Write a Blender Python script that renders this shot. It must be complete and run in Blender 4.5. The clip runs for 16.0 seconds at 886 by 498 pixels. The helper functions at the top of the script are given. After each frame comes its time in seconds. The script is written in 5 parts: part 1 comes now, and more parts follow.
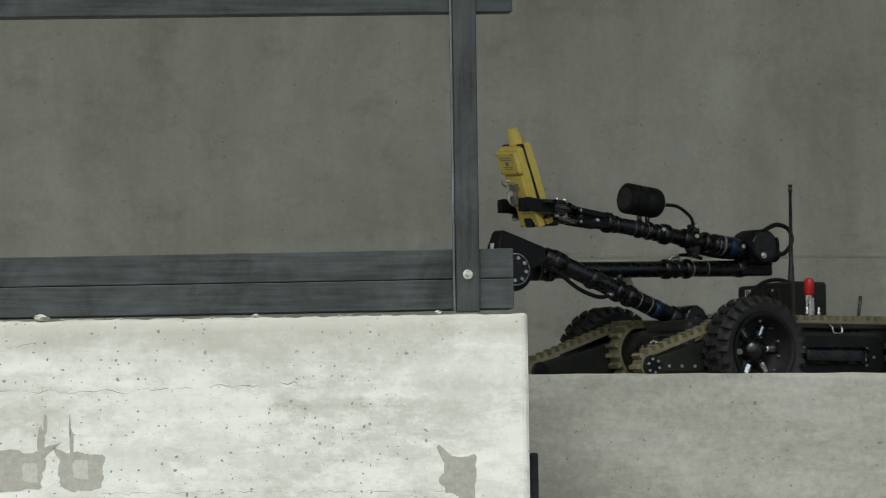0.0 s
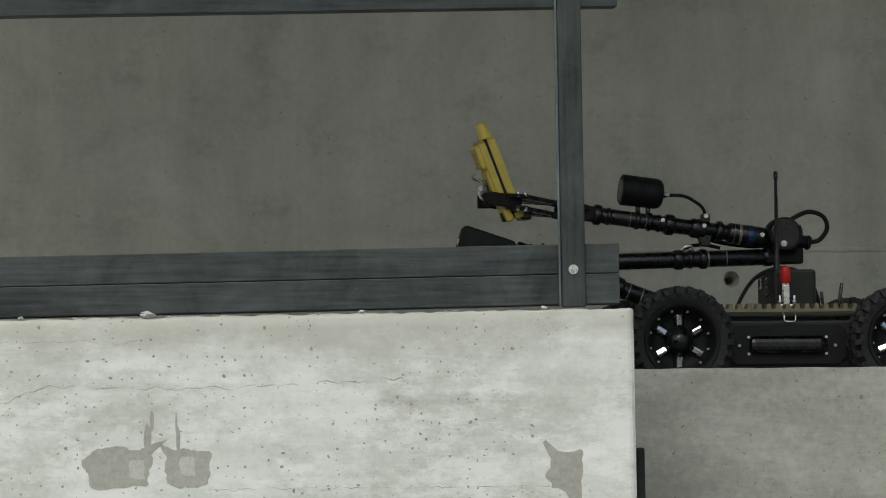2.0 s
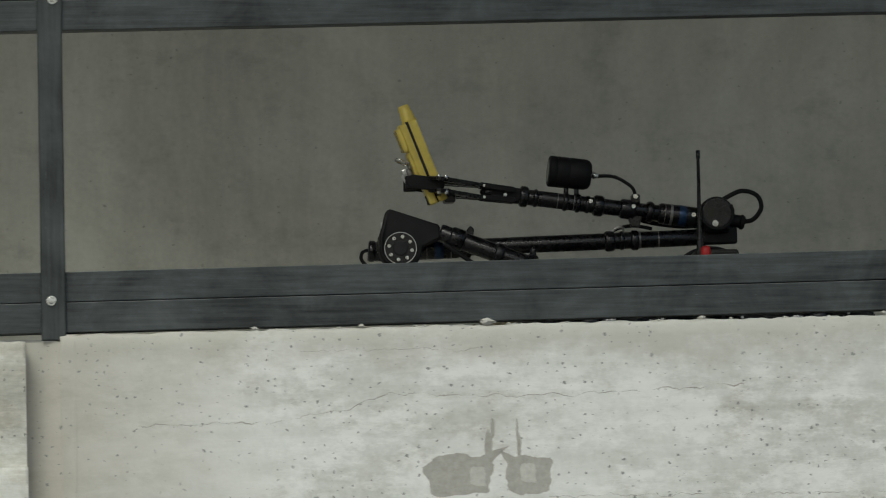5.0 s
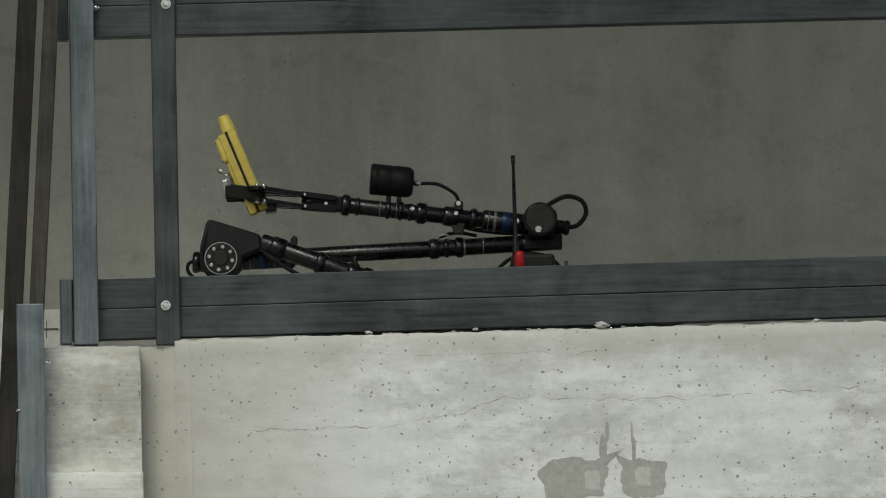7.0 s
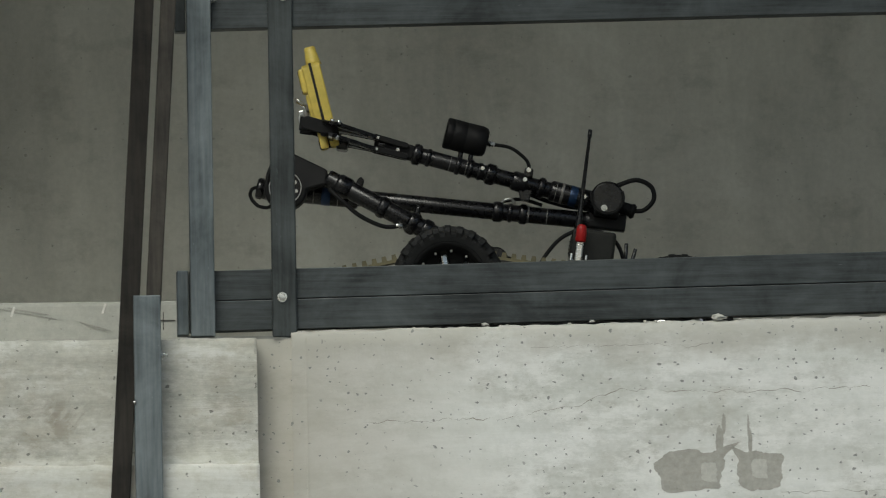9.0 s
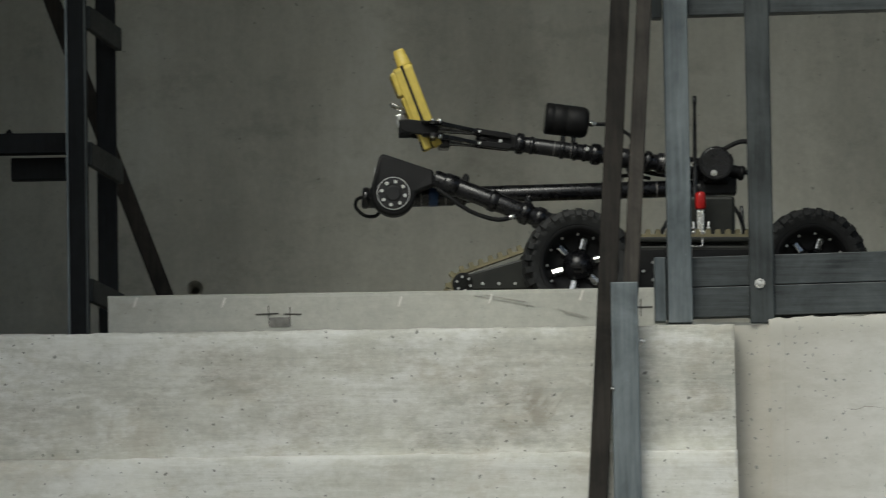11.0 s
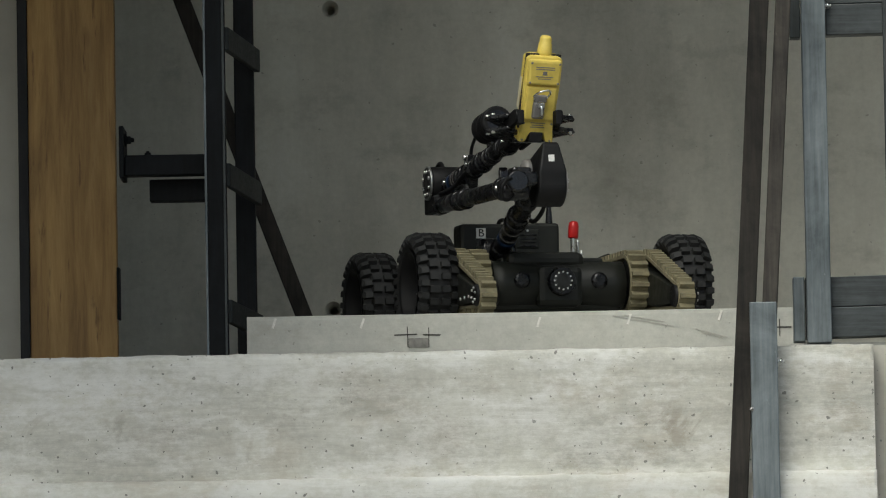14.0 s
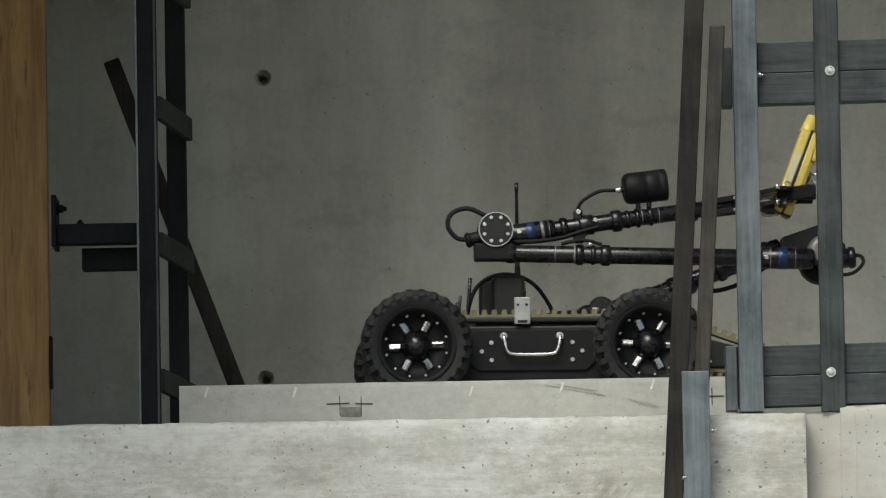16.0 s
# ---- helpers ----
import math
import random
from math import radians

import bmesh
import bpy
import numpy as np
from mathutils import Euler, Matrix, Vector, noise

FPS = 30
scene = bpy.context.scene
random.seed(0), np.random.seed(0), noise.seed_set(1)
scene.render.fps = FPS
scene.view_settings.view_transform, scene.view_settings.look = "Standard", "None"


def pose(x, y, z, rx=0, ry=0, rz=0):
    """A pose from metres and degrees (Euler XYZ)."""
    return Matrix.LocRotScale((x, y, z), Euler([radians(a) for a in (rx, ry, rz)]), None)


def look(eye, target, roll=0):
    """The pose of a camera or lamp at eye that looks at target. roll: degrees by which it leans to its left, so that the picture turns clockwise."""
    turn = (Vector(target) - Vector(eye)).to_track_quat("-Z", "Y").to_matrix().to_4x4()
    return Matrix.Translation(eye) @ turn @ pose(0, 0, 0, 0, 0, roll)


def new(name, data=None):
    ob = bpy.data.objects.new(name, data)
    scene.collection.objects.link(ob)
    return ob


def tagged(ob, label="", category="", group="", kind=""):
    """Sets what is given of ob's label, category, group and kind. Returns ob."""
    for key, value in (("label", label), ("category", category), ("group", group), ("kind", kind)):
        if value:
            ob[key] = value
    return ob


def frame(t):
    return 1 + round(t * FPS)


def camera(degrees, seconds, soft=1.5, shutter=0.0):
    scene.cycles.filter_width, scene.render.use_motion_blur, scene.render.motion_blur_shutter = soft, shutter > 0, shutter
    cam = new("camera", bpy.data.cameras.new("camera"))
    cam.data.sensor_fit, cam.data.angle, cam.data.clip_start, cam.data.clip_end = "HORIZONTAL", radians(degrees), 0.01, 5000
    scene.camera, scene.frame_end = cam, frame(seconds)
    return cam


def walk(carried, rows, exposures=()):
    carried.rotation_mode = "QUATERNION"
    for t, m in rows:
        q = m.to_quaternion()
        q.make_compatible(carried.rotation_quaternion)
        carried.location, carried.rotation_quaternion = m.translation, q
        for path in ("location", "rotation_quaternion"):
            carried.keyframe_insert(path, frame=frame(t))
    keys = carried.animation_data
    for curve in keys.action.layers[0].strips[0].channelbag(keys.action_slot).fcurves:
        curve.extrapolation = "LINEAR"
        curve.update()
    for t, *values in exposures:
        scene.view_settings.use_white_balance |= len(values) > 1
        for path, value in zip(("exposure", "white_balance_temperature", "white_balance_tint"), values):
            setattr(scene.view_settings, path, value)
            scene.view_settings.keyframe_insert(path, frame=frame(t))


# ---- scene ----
cam = camera(6.411, 16.0, soft=1.1, shutter=0.2)
EYE = (0.0, 0.0, 1.5)
# seconds, pan to the right, tilt up, lean, in degrees; the camera stands still and pans
PAN = [
    (0.0, 8.384, 4.839, -0.83),
    (0.1, 8.382, 4.846, -0.87),
    (0.2, 8.356, 4.853, -0.92),
    (0.3, 8.308, 4.853, -1.01),
    (0.4, 7.861, 4.854, -1.10),
    (0.5, 7.534, 4.855, -1.19),
    (0.6, 7.407, 4.853, -1.15),
    (0.8, 7.460, 4.850, -1.06),
    (1.0, 7.534, 4.846, -0.98),
    (1.5, 7.621, 4.826, -0.98),
    (2.0, 7.616, 4.818, -1.01),
    (2.5, 7.536, 4.814, -1.04),
    (3.0, 7.564, 4.823, -1.06),
    (3.5, 7.504, 4.858, -1.04),
    (3.7, 7.529, 4.864, -0.95),
    (3.8, 6.961, 4.867, -0.91),
    (4.0, 6.414, 4.872, -0.82),
    (4.2, 6.226, 4.880, -0.82),
    (4.3, 6.176, 4.884, -0.82),
    (4.5, 6.085, 4.891, -0.82),
    (4.7, 5.598, 4.898, -0.92),
    (4.8, 5.417, 4.901, -0.97),
    (5.0, 5.147, 4.908, -1.08),
    (5.2, 4.718, 4.909, -1.10),
    (7.3, 4.178, 4.974, -1.18),
    (7.5, 4.071, 4.995, -1.18),
    (8.0, 4.044, 4.971, -1.11),
    (8.2, 4.019, 4.955, -1.11),
    (10.3, 1.824, 4.875, -0.95),
    (10.5, 1.429, 4.874, -0.97),
    (10.7, 0.631, 4.872, -0.95),
    (10.9, 0.286, 4.871, -0.93),
    (11.0, 0.000, 4.870, -0.92),
    (11.5, -0.517, 4.848, -0.79),
    (12.0, -1.085, 4.826, -0.88),
    (12.5, -1.647, 4.844, -0.82),
    (13.0, -1.324, 4.949, -0.87),
    (13.5, -1.093, 4.998, -0.95),
    (14.0, -1.005, 5.035, -0.97),
    (14.5, -0.849, 5.062, -0.91),
    (15.0, -0.785, 5.116, -0.94),
    (15.5, -0.735, 5.160, -0.95),
    (15.6, -0.699, 5.369, -0.95),
    (15.7, -0.647, 5.466, -0.96),
    (15.8, -0.602, 5.500, -0.97),
    (15.9, -0.556, 5.518, -0.97),
    (16.0, -0.505, 5.526, -0.98),
]


def aim(pan, tilt, lean):
    a, b = radians(pan), radians(tilt)
    way = Vector((math.sin(a) * math.cos(b), math.cos(a) * math.cos(b), math.sin(b)))
    return look(EYE, Vector(EYE) + way, lean)


EXPOSURES = [(t, s, 6330, 0 if t < 11 else 2.5) for t, s in ((0.0, 0.50), (0.6, 0.29), (1.5, 0.17), (3.5, 0.07), (5.0, -0.02), (10.5, -0.08), (11.5, 0.05), (12.0, 0.14), (13.0, 0.30), (15.0, 0.34), (16.0, 0.42))]
walk(cam, [(t, aim(a, b, c)) for t, a, b, c in PAN], EXPOSURES)

# ---- light: an overcast day behind the camera, unseen slabs added above to shade the platform ----
world = bpy.data.worlds.new("sky")
scene.world = world
world.use_nodes = True
wn = world.node_tree.nodes
sky = wn.new("ShaderNodeTexSky")
sky.sky_type, sky.sun_disc = "NISHITA", False
sky.sun_elevation, sky.sun_rotation = radians(48), radians(200)
sky.air_density, sky.dust_density = 1.0, 4.0
wn["Background"].inputs["Strength"].default_value = 0.10
world.node_tree.links.new(sky.outputs[0], wn["Background"].inputs["Color"])
sun = new("sun", bpy.data.lights.new("sun", "SUN"))
sun.data.energy, sun.data.angle, sun.data.color = 1.3, radians(30), (1.0, 0.985, 0.95)
sun.matrix_world = look((-4, -12, 14.0), (0, 0, 0))


# ---- materials ----
class Mat:
    """A small builder of node materials."""

    def __init__(self, name, rough=0.7, metal=0.0):
        self.m = bpy.data.materials.new(name)
        self.m.use_nodes = True
        self.t = self.m.node_tree
        self.b = self.t.nodes["Principled BSDF"]
        self.b.inputs["Roughness"].default_value = rough
        self.b.inputs["Metallic"].default_value = metal
        self.co = self.t.nodes.new("ShaderNodeTexCoord").outputs["Object"]

    def link(self, a, b):
        self.t.links.new(a, b)

    def stretch(self, sx, sy, sz):
        n = self.t.nodes.new("ShaderNodeMapping")
        n.inputs["Scale"].default_value = (sx, sy, sz)
        self.link(self.co, n.inputs["Vector"])
        return n.outputs[0]

    def noise(self, scale, detail=4, rough=0.6, co=None, swirl=0.0):
        n = self.t.nodes.new("ShaderNodeTexNoise")
        n.inputs["Distortion"].default_value = swirl
        n.inputs["Scale"].default_value, n.inputs["Detail"].default_value = scale, detail
        n.inputs["Roughness"].default_value = rough
        self.link(co or self.co, n.inputs["Vector"])
        return n.outputs["Fac"]

    def cells(self, scale, co=None, feature="F1"):
        n = self.t.nodes.new("ShaderNodeTexVoronoi")
        n.inputs["Scale"].default_value, n.feature = scale, feature
        self.link(co or self.co, n.inputs["Vector"])
        return n.outputs["Distance"]

    def ramp(self, fac, stops):
        n = self.t.nodes.new("ShaderNodeValToRGB")
        while len(n.color_ramp.elements) < len(stops):
            n.color_ramp.elements.new(0.5)
        for e, (p, c) in zip(n.color_ramp.elements, stops):
            e.position = p
            e.color = (c, c, c, 1) if isinstance(c, (int, float)) else (*c, 1)
        self.link(fac, n.inputs["Fac"])
        return n.outputs["Color"]

    def math(self, op, a, b):
        n = self.t.nodes.new("ShaderNodeMath")
        n.operation = op
        for s, v in zip(n.inputs, (a, b)):
            if isinstance(v, (int, float)):
                s.default_value = v
            else:
                self.link(v, s)
        return n.outputs[0]

    def mix(self, fac, a, b, kind="MIX"):
        n = self.t.nodes.new("ShaderNodeMix")
        n.data_type, n.blend_type = "RGBA", kind
        for s, v in ((n.inputs["Factor"], fac), (n.inputs[6], a), (n.inputs[7], b)):
            if isinstance(v, (int, float)):
                s.default_value = v
            elif isinstance(v, tuple):
                s.default_value = (*v, 1)
            else:
                self.link(v, s)
        return n.outputs[2]

    def axis(self, letter):
        n = self.t.nodes.new("ShaderNodeSeparateXYZ")
        self.link(self.co, n.inputs[0])
        return n.outputs[letter]

    def colour(self, c):
        if isinstance(c, tuple):
            self.b.inputs["Base Color"].default_value = (*c, 1)
        else:
            self.link(c, self.b.inputs["Base Color"])

    def roughness(self, c):
        self.link(c, self.b.inputs["Roughness"])

    def bump(self, h, strength=0.3, distance=0.004):
        n = self.t.nodes.new("ShaderNodeBump")
        n.inputs["Strength"].default_value, n.inputs["Distance"].default_value = strength, distance
        self.link(h, n.inputs["Height"])
        self.link(n.outputs[0], self.b.inputs["Normal"])


def concrete(name, dark, light, pits=0.5, bloom=0.0, runs=0.0, grain=0.55, sparse=0.45, boards=0.0, stain=(0.26, 0.23, 0.18), stains=0.3, band=None, holes=0.046, trowel=0.0, smudge=None, dirt_shade=None):
    k = Mat(name, 0.88)
    big = k.noise(2.3, 8, 0.66, swirl=0.7)
    c = k.ramp(big, [(0.34, dark), (0.66, light)])
    fine = k.noise(75, 6, 0.7)
    c = k.mix(grain, c, k.ramp(fine, [(0.3, 0.36), (0.7, 0.66)]), "OVERLAY")
    # soft dirty areas
    dirt = k.ramp(k.noise(7.0, 8, 0.72, k.stretch(1, 1, 1.5)), [(0.53, 0.0), (0.66, stains)])
    c = k.mix(dirt, c, stain)
    if bloom:
        # pale lime bloom
        white = k.ramp(k.noise(7.5, 12, 0.8, k.stretch(0.75, 1, 1.5)), [(0.47, 0.0), (0.57, bloom)])
        c = k.mix(white, c, (0.80, 0.80, 0.77))
    if trowel:
        # broad horizontal drags, pale and dark
        drag = k.noise(3.2, 10, 0.74, k.stretch(0.7, 1, 5.5), 0.5)
        c = k.mix(trowel, c, k.ramp(drag, [(0.36, 0.30), (0.5, 0.5), (0.64, 0.72)]), "OVERLAY")
        chips = k.ramp(k.noise(26, 6, 0.7, k.stretch(0.5, 1, 1.8), 0.4), [(0.60, 0.0), (0.66, 0.55 * trowel)])
        c = k.mix(chips, c, tuple(min(0.85, 1.22 * v) for v in light))
    if dirt_shade:
        # tan dirt, with the joint's shade and lens falloff painted in, fading out from one end: where it starts, where
        # it ends, colour, strength
        far = k.math("ADD", k.axis("X"), k.math("MULTIPLY", k.math("SUBTRACT", k.noise(4, 8, 0.72, k.stretch(0.6, 1, 1.6), 0.5), 0.5), 0.5))
        far = k.math("MULTIPLY", k.math("SUBTRACT", far, dirt_shade[0]), 1 / (dirt_shade[1] - dirt_shade[0]))
        c = k.mix(k.ramp(far, [(0.0, dirt_shade[3]), (1.0, 0.0)]), c, dirt_shade[2])
    if smudge:
        # dark brown smudges gathered along a height: height, half-width, colour, strength
        off = k.math("MULTIPLY", k.math("SUBTRACT", k.axis("Z"), smudge[0]), 1 / smudge[1])
        near = k.ramp(k.math("MULTIPLY", off, off), [(0.0, 1.0), (1.0, 0.12)])
        spot = k.ramp(k.noise(11, 7, 0.66, k.stretch(0.85, 1, 1.0), 0.6), [(0.53, 0.0), (0.62, smudge[3])])
        there = k.ramp(k.noise(1.9, 3, 0.5), [(0.42, 0.15), (0.56, 1.0)])
        c = k.mix(k.math("MULTIPLY", k.math("MULTIPLY", near, spot), there), c, smudge[2])
    if runs:
        # vertical runs of water down the wall
        run = k.noise(1.5, 7, 0.66, k.stretch(2.4, 1, 0.45))
        c = k.mix(runs, c, k.ramp(run, [(0.36, 0.32), (0.66, 0.68)]), "OVERLAY")
    if band:
        # a tan casting lift along the top with a wandering lower border
        z = k.t.nodes.new("ShaderNodeSeparateXYZ")
        k.link(k.co, z.inputs[0])
        up = k.math("ADD", z.outputs["Z"], k.math("MULTIPLY", k.math("SUBTRACT", k.noise(5, 7, 0.7, k.stretch(0.8, 1, 1.4)), 0.5), 0.22))
        lift = k.math("MULTIPLY", k.math("SUBTRACT", up, band[0]), 1 / (band[1] - band[0]))
        lift = k.ramp(lift, [(0.0, 0.0), (1.0, band[3])])
        c = k.mix(lift, c, band[2])
    h = k.math("MULTIPLY", fine, 0.4)
    if boards:
        grain = k.noise(3.0, 9, 0.7, k.stretch(0.55, 1, 11), 0.35)
        c = k.mix(boards, c, k.ramp(grain, [(0.35, 0.3), (0.65, 0.7)]), "OVERLAY")
        h = k.math("ADD", h, k.math("MULTIPLY", grain, 1.2))
    if pits:
        # air holes of two sizes, gathered in patches, seen on the wall's plane
        turn = k.t.nodes.new("ShaderNodeMapping")
        turn.inputs["Rotation"].default_value = (radians(90), 0, 0)
        k.link(k.co, turn.inputs["Vector"])
        flat = turn.outputs[0]
        # uneven outlines
        wob = k.t.nodes.new("ShaderNodeTexNoise")
        wob.inputs["Scale"].default_value, wob.inputs["Detail"].default_value = 55, 3
        k.link(k.co, wob.inputs["Vector"])
        away = k.t.nodes.new("ShaderNodeVectorMath")
        away.operation = "SCALE"
        away.inputs["Scale"].default_value = 0.016
        k.link(wob.outputs["Color"], away.inputs[0])
        both = k.t.nodes.new("ShaderNodeVectorMath")
        both.operation = "ADD"
        k.link(flat, both.inputs[0])
        k.link(away.outputs[0], both.inputs[1])
        flat = both.outputs[0]
        where = k.noise(3.4, 4, 0.65)
        for scale, size in ((25, 0.09), (60, 0.14)):
            n = k.t.nodes.new("ShaderNodeTexVoronoi")
            n.voronoi_dimensions = "2D"
            n.inputs["Scale"].default_value = scale
            k.link(flat, n.inputs["Vector"])
            d = k.math("ADD", n.outputs["Distance"], k.math("MULTIPLY", k.noise(scale * 3, 2), 0.12))
            big_or_small = k.t.nodes.new("ShaderNodeSeparateColor")
            k.link(n.outputs["Color"], big_or_small.inputs[0])
            lim = k.math("MULTIPLY", k.math("POWER", big_or_small.outputs[0], 1.8), size)
            hole = k.math("LESS_THAN", d, k.math("ADD", lim, holes))
            hole = k.math("MULTIPLY", hole, k.ramp(where, [(0.36, 0.0), (0.46, pits)]))
            hole = k.math("MULTIPLY", hole, k.math("GREATER_THAN", big_or_small.outputs[1], sparse))
            c = k.mix(hole, c, tuple(0.32 * v for v in light))
            h = k.math("SUBTRACT", h, k.math("MULTIPLY", hole, 2.5))
    k.colour(c)
    k.bump(h, 0.35, 0.004)
    return k.m


def steel(name, dark, light, rough=0.42, metal=0.35, along=(0.7, 14, 14), gloss=0.5):
    k = Mat(name, rough, metal)
    k.b.inputs["Specular IOR Level"].default_value = gloss
    brushed = k.noise(9, 6, 0.65, k.stretch(*along))
    cloud = k.noise(6, 8, 0.68, None, 0.5)
    c = k.ramp(k.math("ADD", k.math("MULTIPLY", brushed, 0.42), k.math("MULTIPLY", cloud, 0.58)), [(0.38, dark), (0.64, light)])
    specks = k.ramp(k.noise(140, 3, 0.6, k.stretch(*(0.25 + 0.05 * v for v in along))), [(0.70, 0.0), (0.76, 0.5)])
    k.colour(k.mix(specks, c, tuple(min(1, 1.7 * v) for v in light)))
    k.roughness(k.ramp(brushed, [(0.3, rough - 0.1), (0.7, rough + 0.2)]))
    k.bump(brushed, 0.08, 0.002)
    return k.m


def plain(name, colour, rough=0.5, metal=0.0, var=0.25, scale=60, bump=0.1, gloss=0.5):
    k = Mat(name, rough, metal)
    k.b.inputs["Specular IOR Level"].default_value = gloss
    lo, hi = tuple(v * (1 - var) for v in colour), tuple(min(1, v * (1 + var)) for v in colour)
    n = k.noise(scale, 5, 0.65)
    c = k.ramp(n, [(0.3, lo), (0.7, hi)])
    dust = k.ramp(k.noise(scale * 0.25, 4, 0.7), [(0.5, 0.0), (0.8, 0.25)])
    k.colour(k.mix(dust, c, tuple(0.7 * v + 0.03 for v in hi)))
    k.roughness(k.ramp(n, [(0.3, max(0.05, rough - 0.12)), (0.7, min(1, rough + 0.12))]))
    if bump:
        k.bump(n, bump, 0.001)
    return k.m


def timber(name):
    k = Mat(name, 0.55)
    g = k.noise(7, 9, 0.7, k.stretch(6, 6, 0.5), 0.3)
    c = k.ramp(g, [(0.3, (0.20, 0.105, 0.030)), (0.52, (0.37, 0.215, 0.066)), (0.72, (0.50, 0.32, 0.115))])
    broad = k.ramp(k.noise(2.2, 4, 0.6, k.stretch(3.5, 3.5, 0.8)), [(0.35, 0.36), (0.65, 0.64)])
    c = k.mix(0.55, c, broad, "OVERLAY")
    # short dark flecks along the grain and a few knots
    fleck = k.ramp(k.noise(24, 4, 0.6, k.stretch(3.2, 3.2, 0.42)), [(0.62, 0.0), (0.70, 0.65)])
    c = k.mix(fleck, c, (0.12, 0.055, 0.018))
    knots = k.ramp(k.cells(7, k.stretch(1.6, 1, 0.7)), [(0.05, 0.8), (0.16, 0.0)])
    c = k.mix(k.math("MULTIPLY", knots, 0.7), c, (0.13, 0.05, 0.015))
    k.colour(c)
    k.bump(g, 0.2, 0.002)
    return k.m


M_WALL_R = concrete("concrete_bright", (0.555, 0.56, 0.52), (0.735, 0.745, 0.71), pits=0.9, bloom=0.8, sparse=0.25, stains=0.5, stain=(0.44, 0.425, 0.37), band=(2.505, 2.55, (0.47, 0.455, 0.40), 0.7), holes=0.050, trowel=0.36, grain=0.38, dirt_shade=(0.53, 0.98, (0.40, 0.375, 0.315), 0.80))
M_WALL_L = concrete("concrete_boarded", (0.43, 0.425, 0.375), (0.575, 0.57, 0.505), pits=0.9, boards=0.16, bloom=0.40, sparse=0.5, stains=0.5, stain=(0.37, 0.335, 0.27), trowel=0.42, smudge=(2.385, 0.075, (0.25, 0.215, 0.165), 0.75), grain=0.35)
M_WALL_B = concrete("concrete_boarded_base", (0.50, 0.495, 0.44), (0.645, 0.64, 0.575), pits=0.9, boards=0.14, bloom=0.35, sparse=0.5, stains=0.45, stain=(0.45, 0.40, 0.32), trowel=0.36, grain=0.35)
M_BACK = concrete("concrete_back", (0.425, 0.417, 0.358), (0.555, 0.546, 0.478), pits=0.5, runs=0.5, grain=0.25, sparse=0.84, stains=0.45, stain=(0.30, 0.295, 0.25))
M_SLAB = concrete("concrete_slab", (0.38, 0.38, 0.345), (0.45, 0.45, 0.405), pits=0.4, grain=0.35, trowel=0.12, sparse=0.75, stains=0.25)
M_SLAB_R = concrete("concrete_slab_rough", (0.265, 0.26, 0.23), (0.37, 0.365, 0.325), pits=0.6, grain=0.5, bloom=0.12, sparse=0.7, trowel=0.30, stains=0.3, stain=(0.2, 0.19, 0.16))
M_DAMP = concrete("concrete_damp", (0.345, 0.335, 0.30), (0.42, 0.41, 0.37), pits=0.2, stains=0.1)
M_GROUND = concrete("ground_asphalt", (0.10, 0.10, 0.095), (0.16, 0.155, 0.15), pits=0.0)
M_SHADE_SLAB = concrete("concrete_shade_slab", (0.3, 0.29, 0.27), (0.4, 0.39, 0.36), pits=0.0)
M_STEEL = steel("painted_steel", (0.0150, 0.0184, 0.0187), (0.086, 0.098, 0.100))
M_STEEL_V = steel("painted_steel_upright", (0.018, 0.022, 0.022), (0.078, 0.089, 0.089), along=(14, 14, 0.7))
M_GALV = steel("grey_steel_post", (0.075, 0.09, 0.096), (0.215, 0.245, 0.255), along=(14, 14, 0.7))
M_RUST = steel("old_brown_steel", (0.004, 0.0035, 0.003), (0.042, 0.037, 0.031), 0.65, 0.0, along=(14, 14, 0.8), gloss=0.2)
M_RUST_PALE = steel("worn_brown_steel", (0.014, 0.0125, 0.011), (0.085, 0.076, 0.064), 0.65, 0.0, along=(14, 14, 0.8), gloss=0.25)
M_BLACKSTEEL = steel("black_steel", (0.004, 0.0045, 0.005), (0.016, 0.018, 0.020), 0.6, 0.0, along=(14, 14, 0.7), gloss=0.15)
M_RUNG = steel("dark_rung_steel", (0.010, 0.012, 0.012), (0.045, 0.050, 0.050), 0.6, 0.0, gloss=0.25)
M_TIMBER = timber("plywood")
M_DOOR = plain("door_grey", (0.60, 0.59, 0.53), 0.5, 0, 0.12, 4, 0.02)
M_DARK = plain("dark_gap", (0.012, 0.012, 0.013), 0.7)
M_BLACK = plain("black_anodised", (0.006, 0.006, 0.0075), 0.28, 0.0, 0.4, gloss=0.5)
M_MATT = plain("black_matt", (0.006, 0.006, 0.0065), 0.6, gloss=0.25)
M_HULL = plain("hull_black", (0.0135, 0.0145, 0.0115), 0.5, 0, 0.35, 35, gloss=0.35)
M_RUBBER = plain("tyre_rubber", (0.015, 0.0155, 0.0155), 0.7, 0, 0.4, 90, 0.3, gloss=0.4)
M_BELT = plain("tan_belt", (0.19, 0.168, 0.10), 0.85, 0, 0.3, 40, 0.3)
M_YELLOW = plain("yellow_plastic", (0.70, 0.545, 0.115), 0.45, 0, 0.12, 50)
M_CHROME = plain("bright_metal", (0.72, 0.72, 0.70), 0.28, 1.0, 0.1)
M_SILVER = plain("silver_inserts", (0.55, 0.55, 0.54), 0.35, 0.85, 0.25)
M_INSERT = plain("spoke_metal", (0.68, 0.68, 0.68), 0.24, 1.0, 0.2)
M_SHEET = plain("bare_sheet_metal", (0.36, 0.36, 0.35), 0.5, 0.6, 0.2)
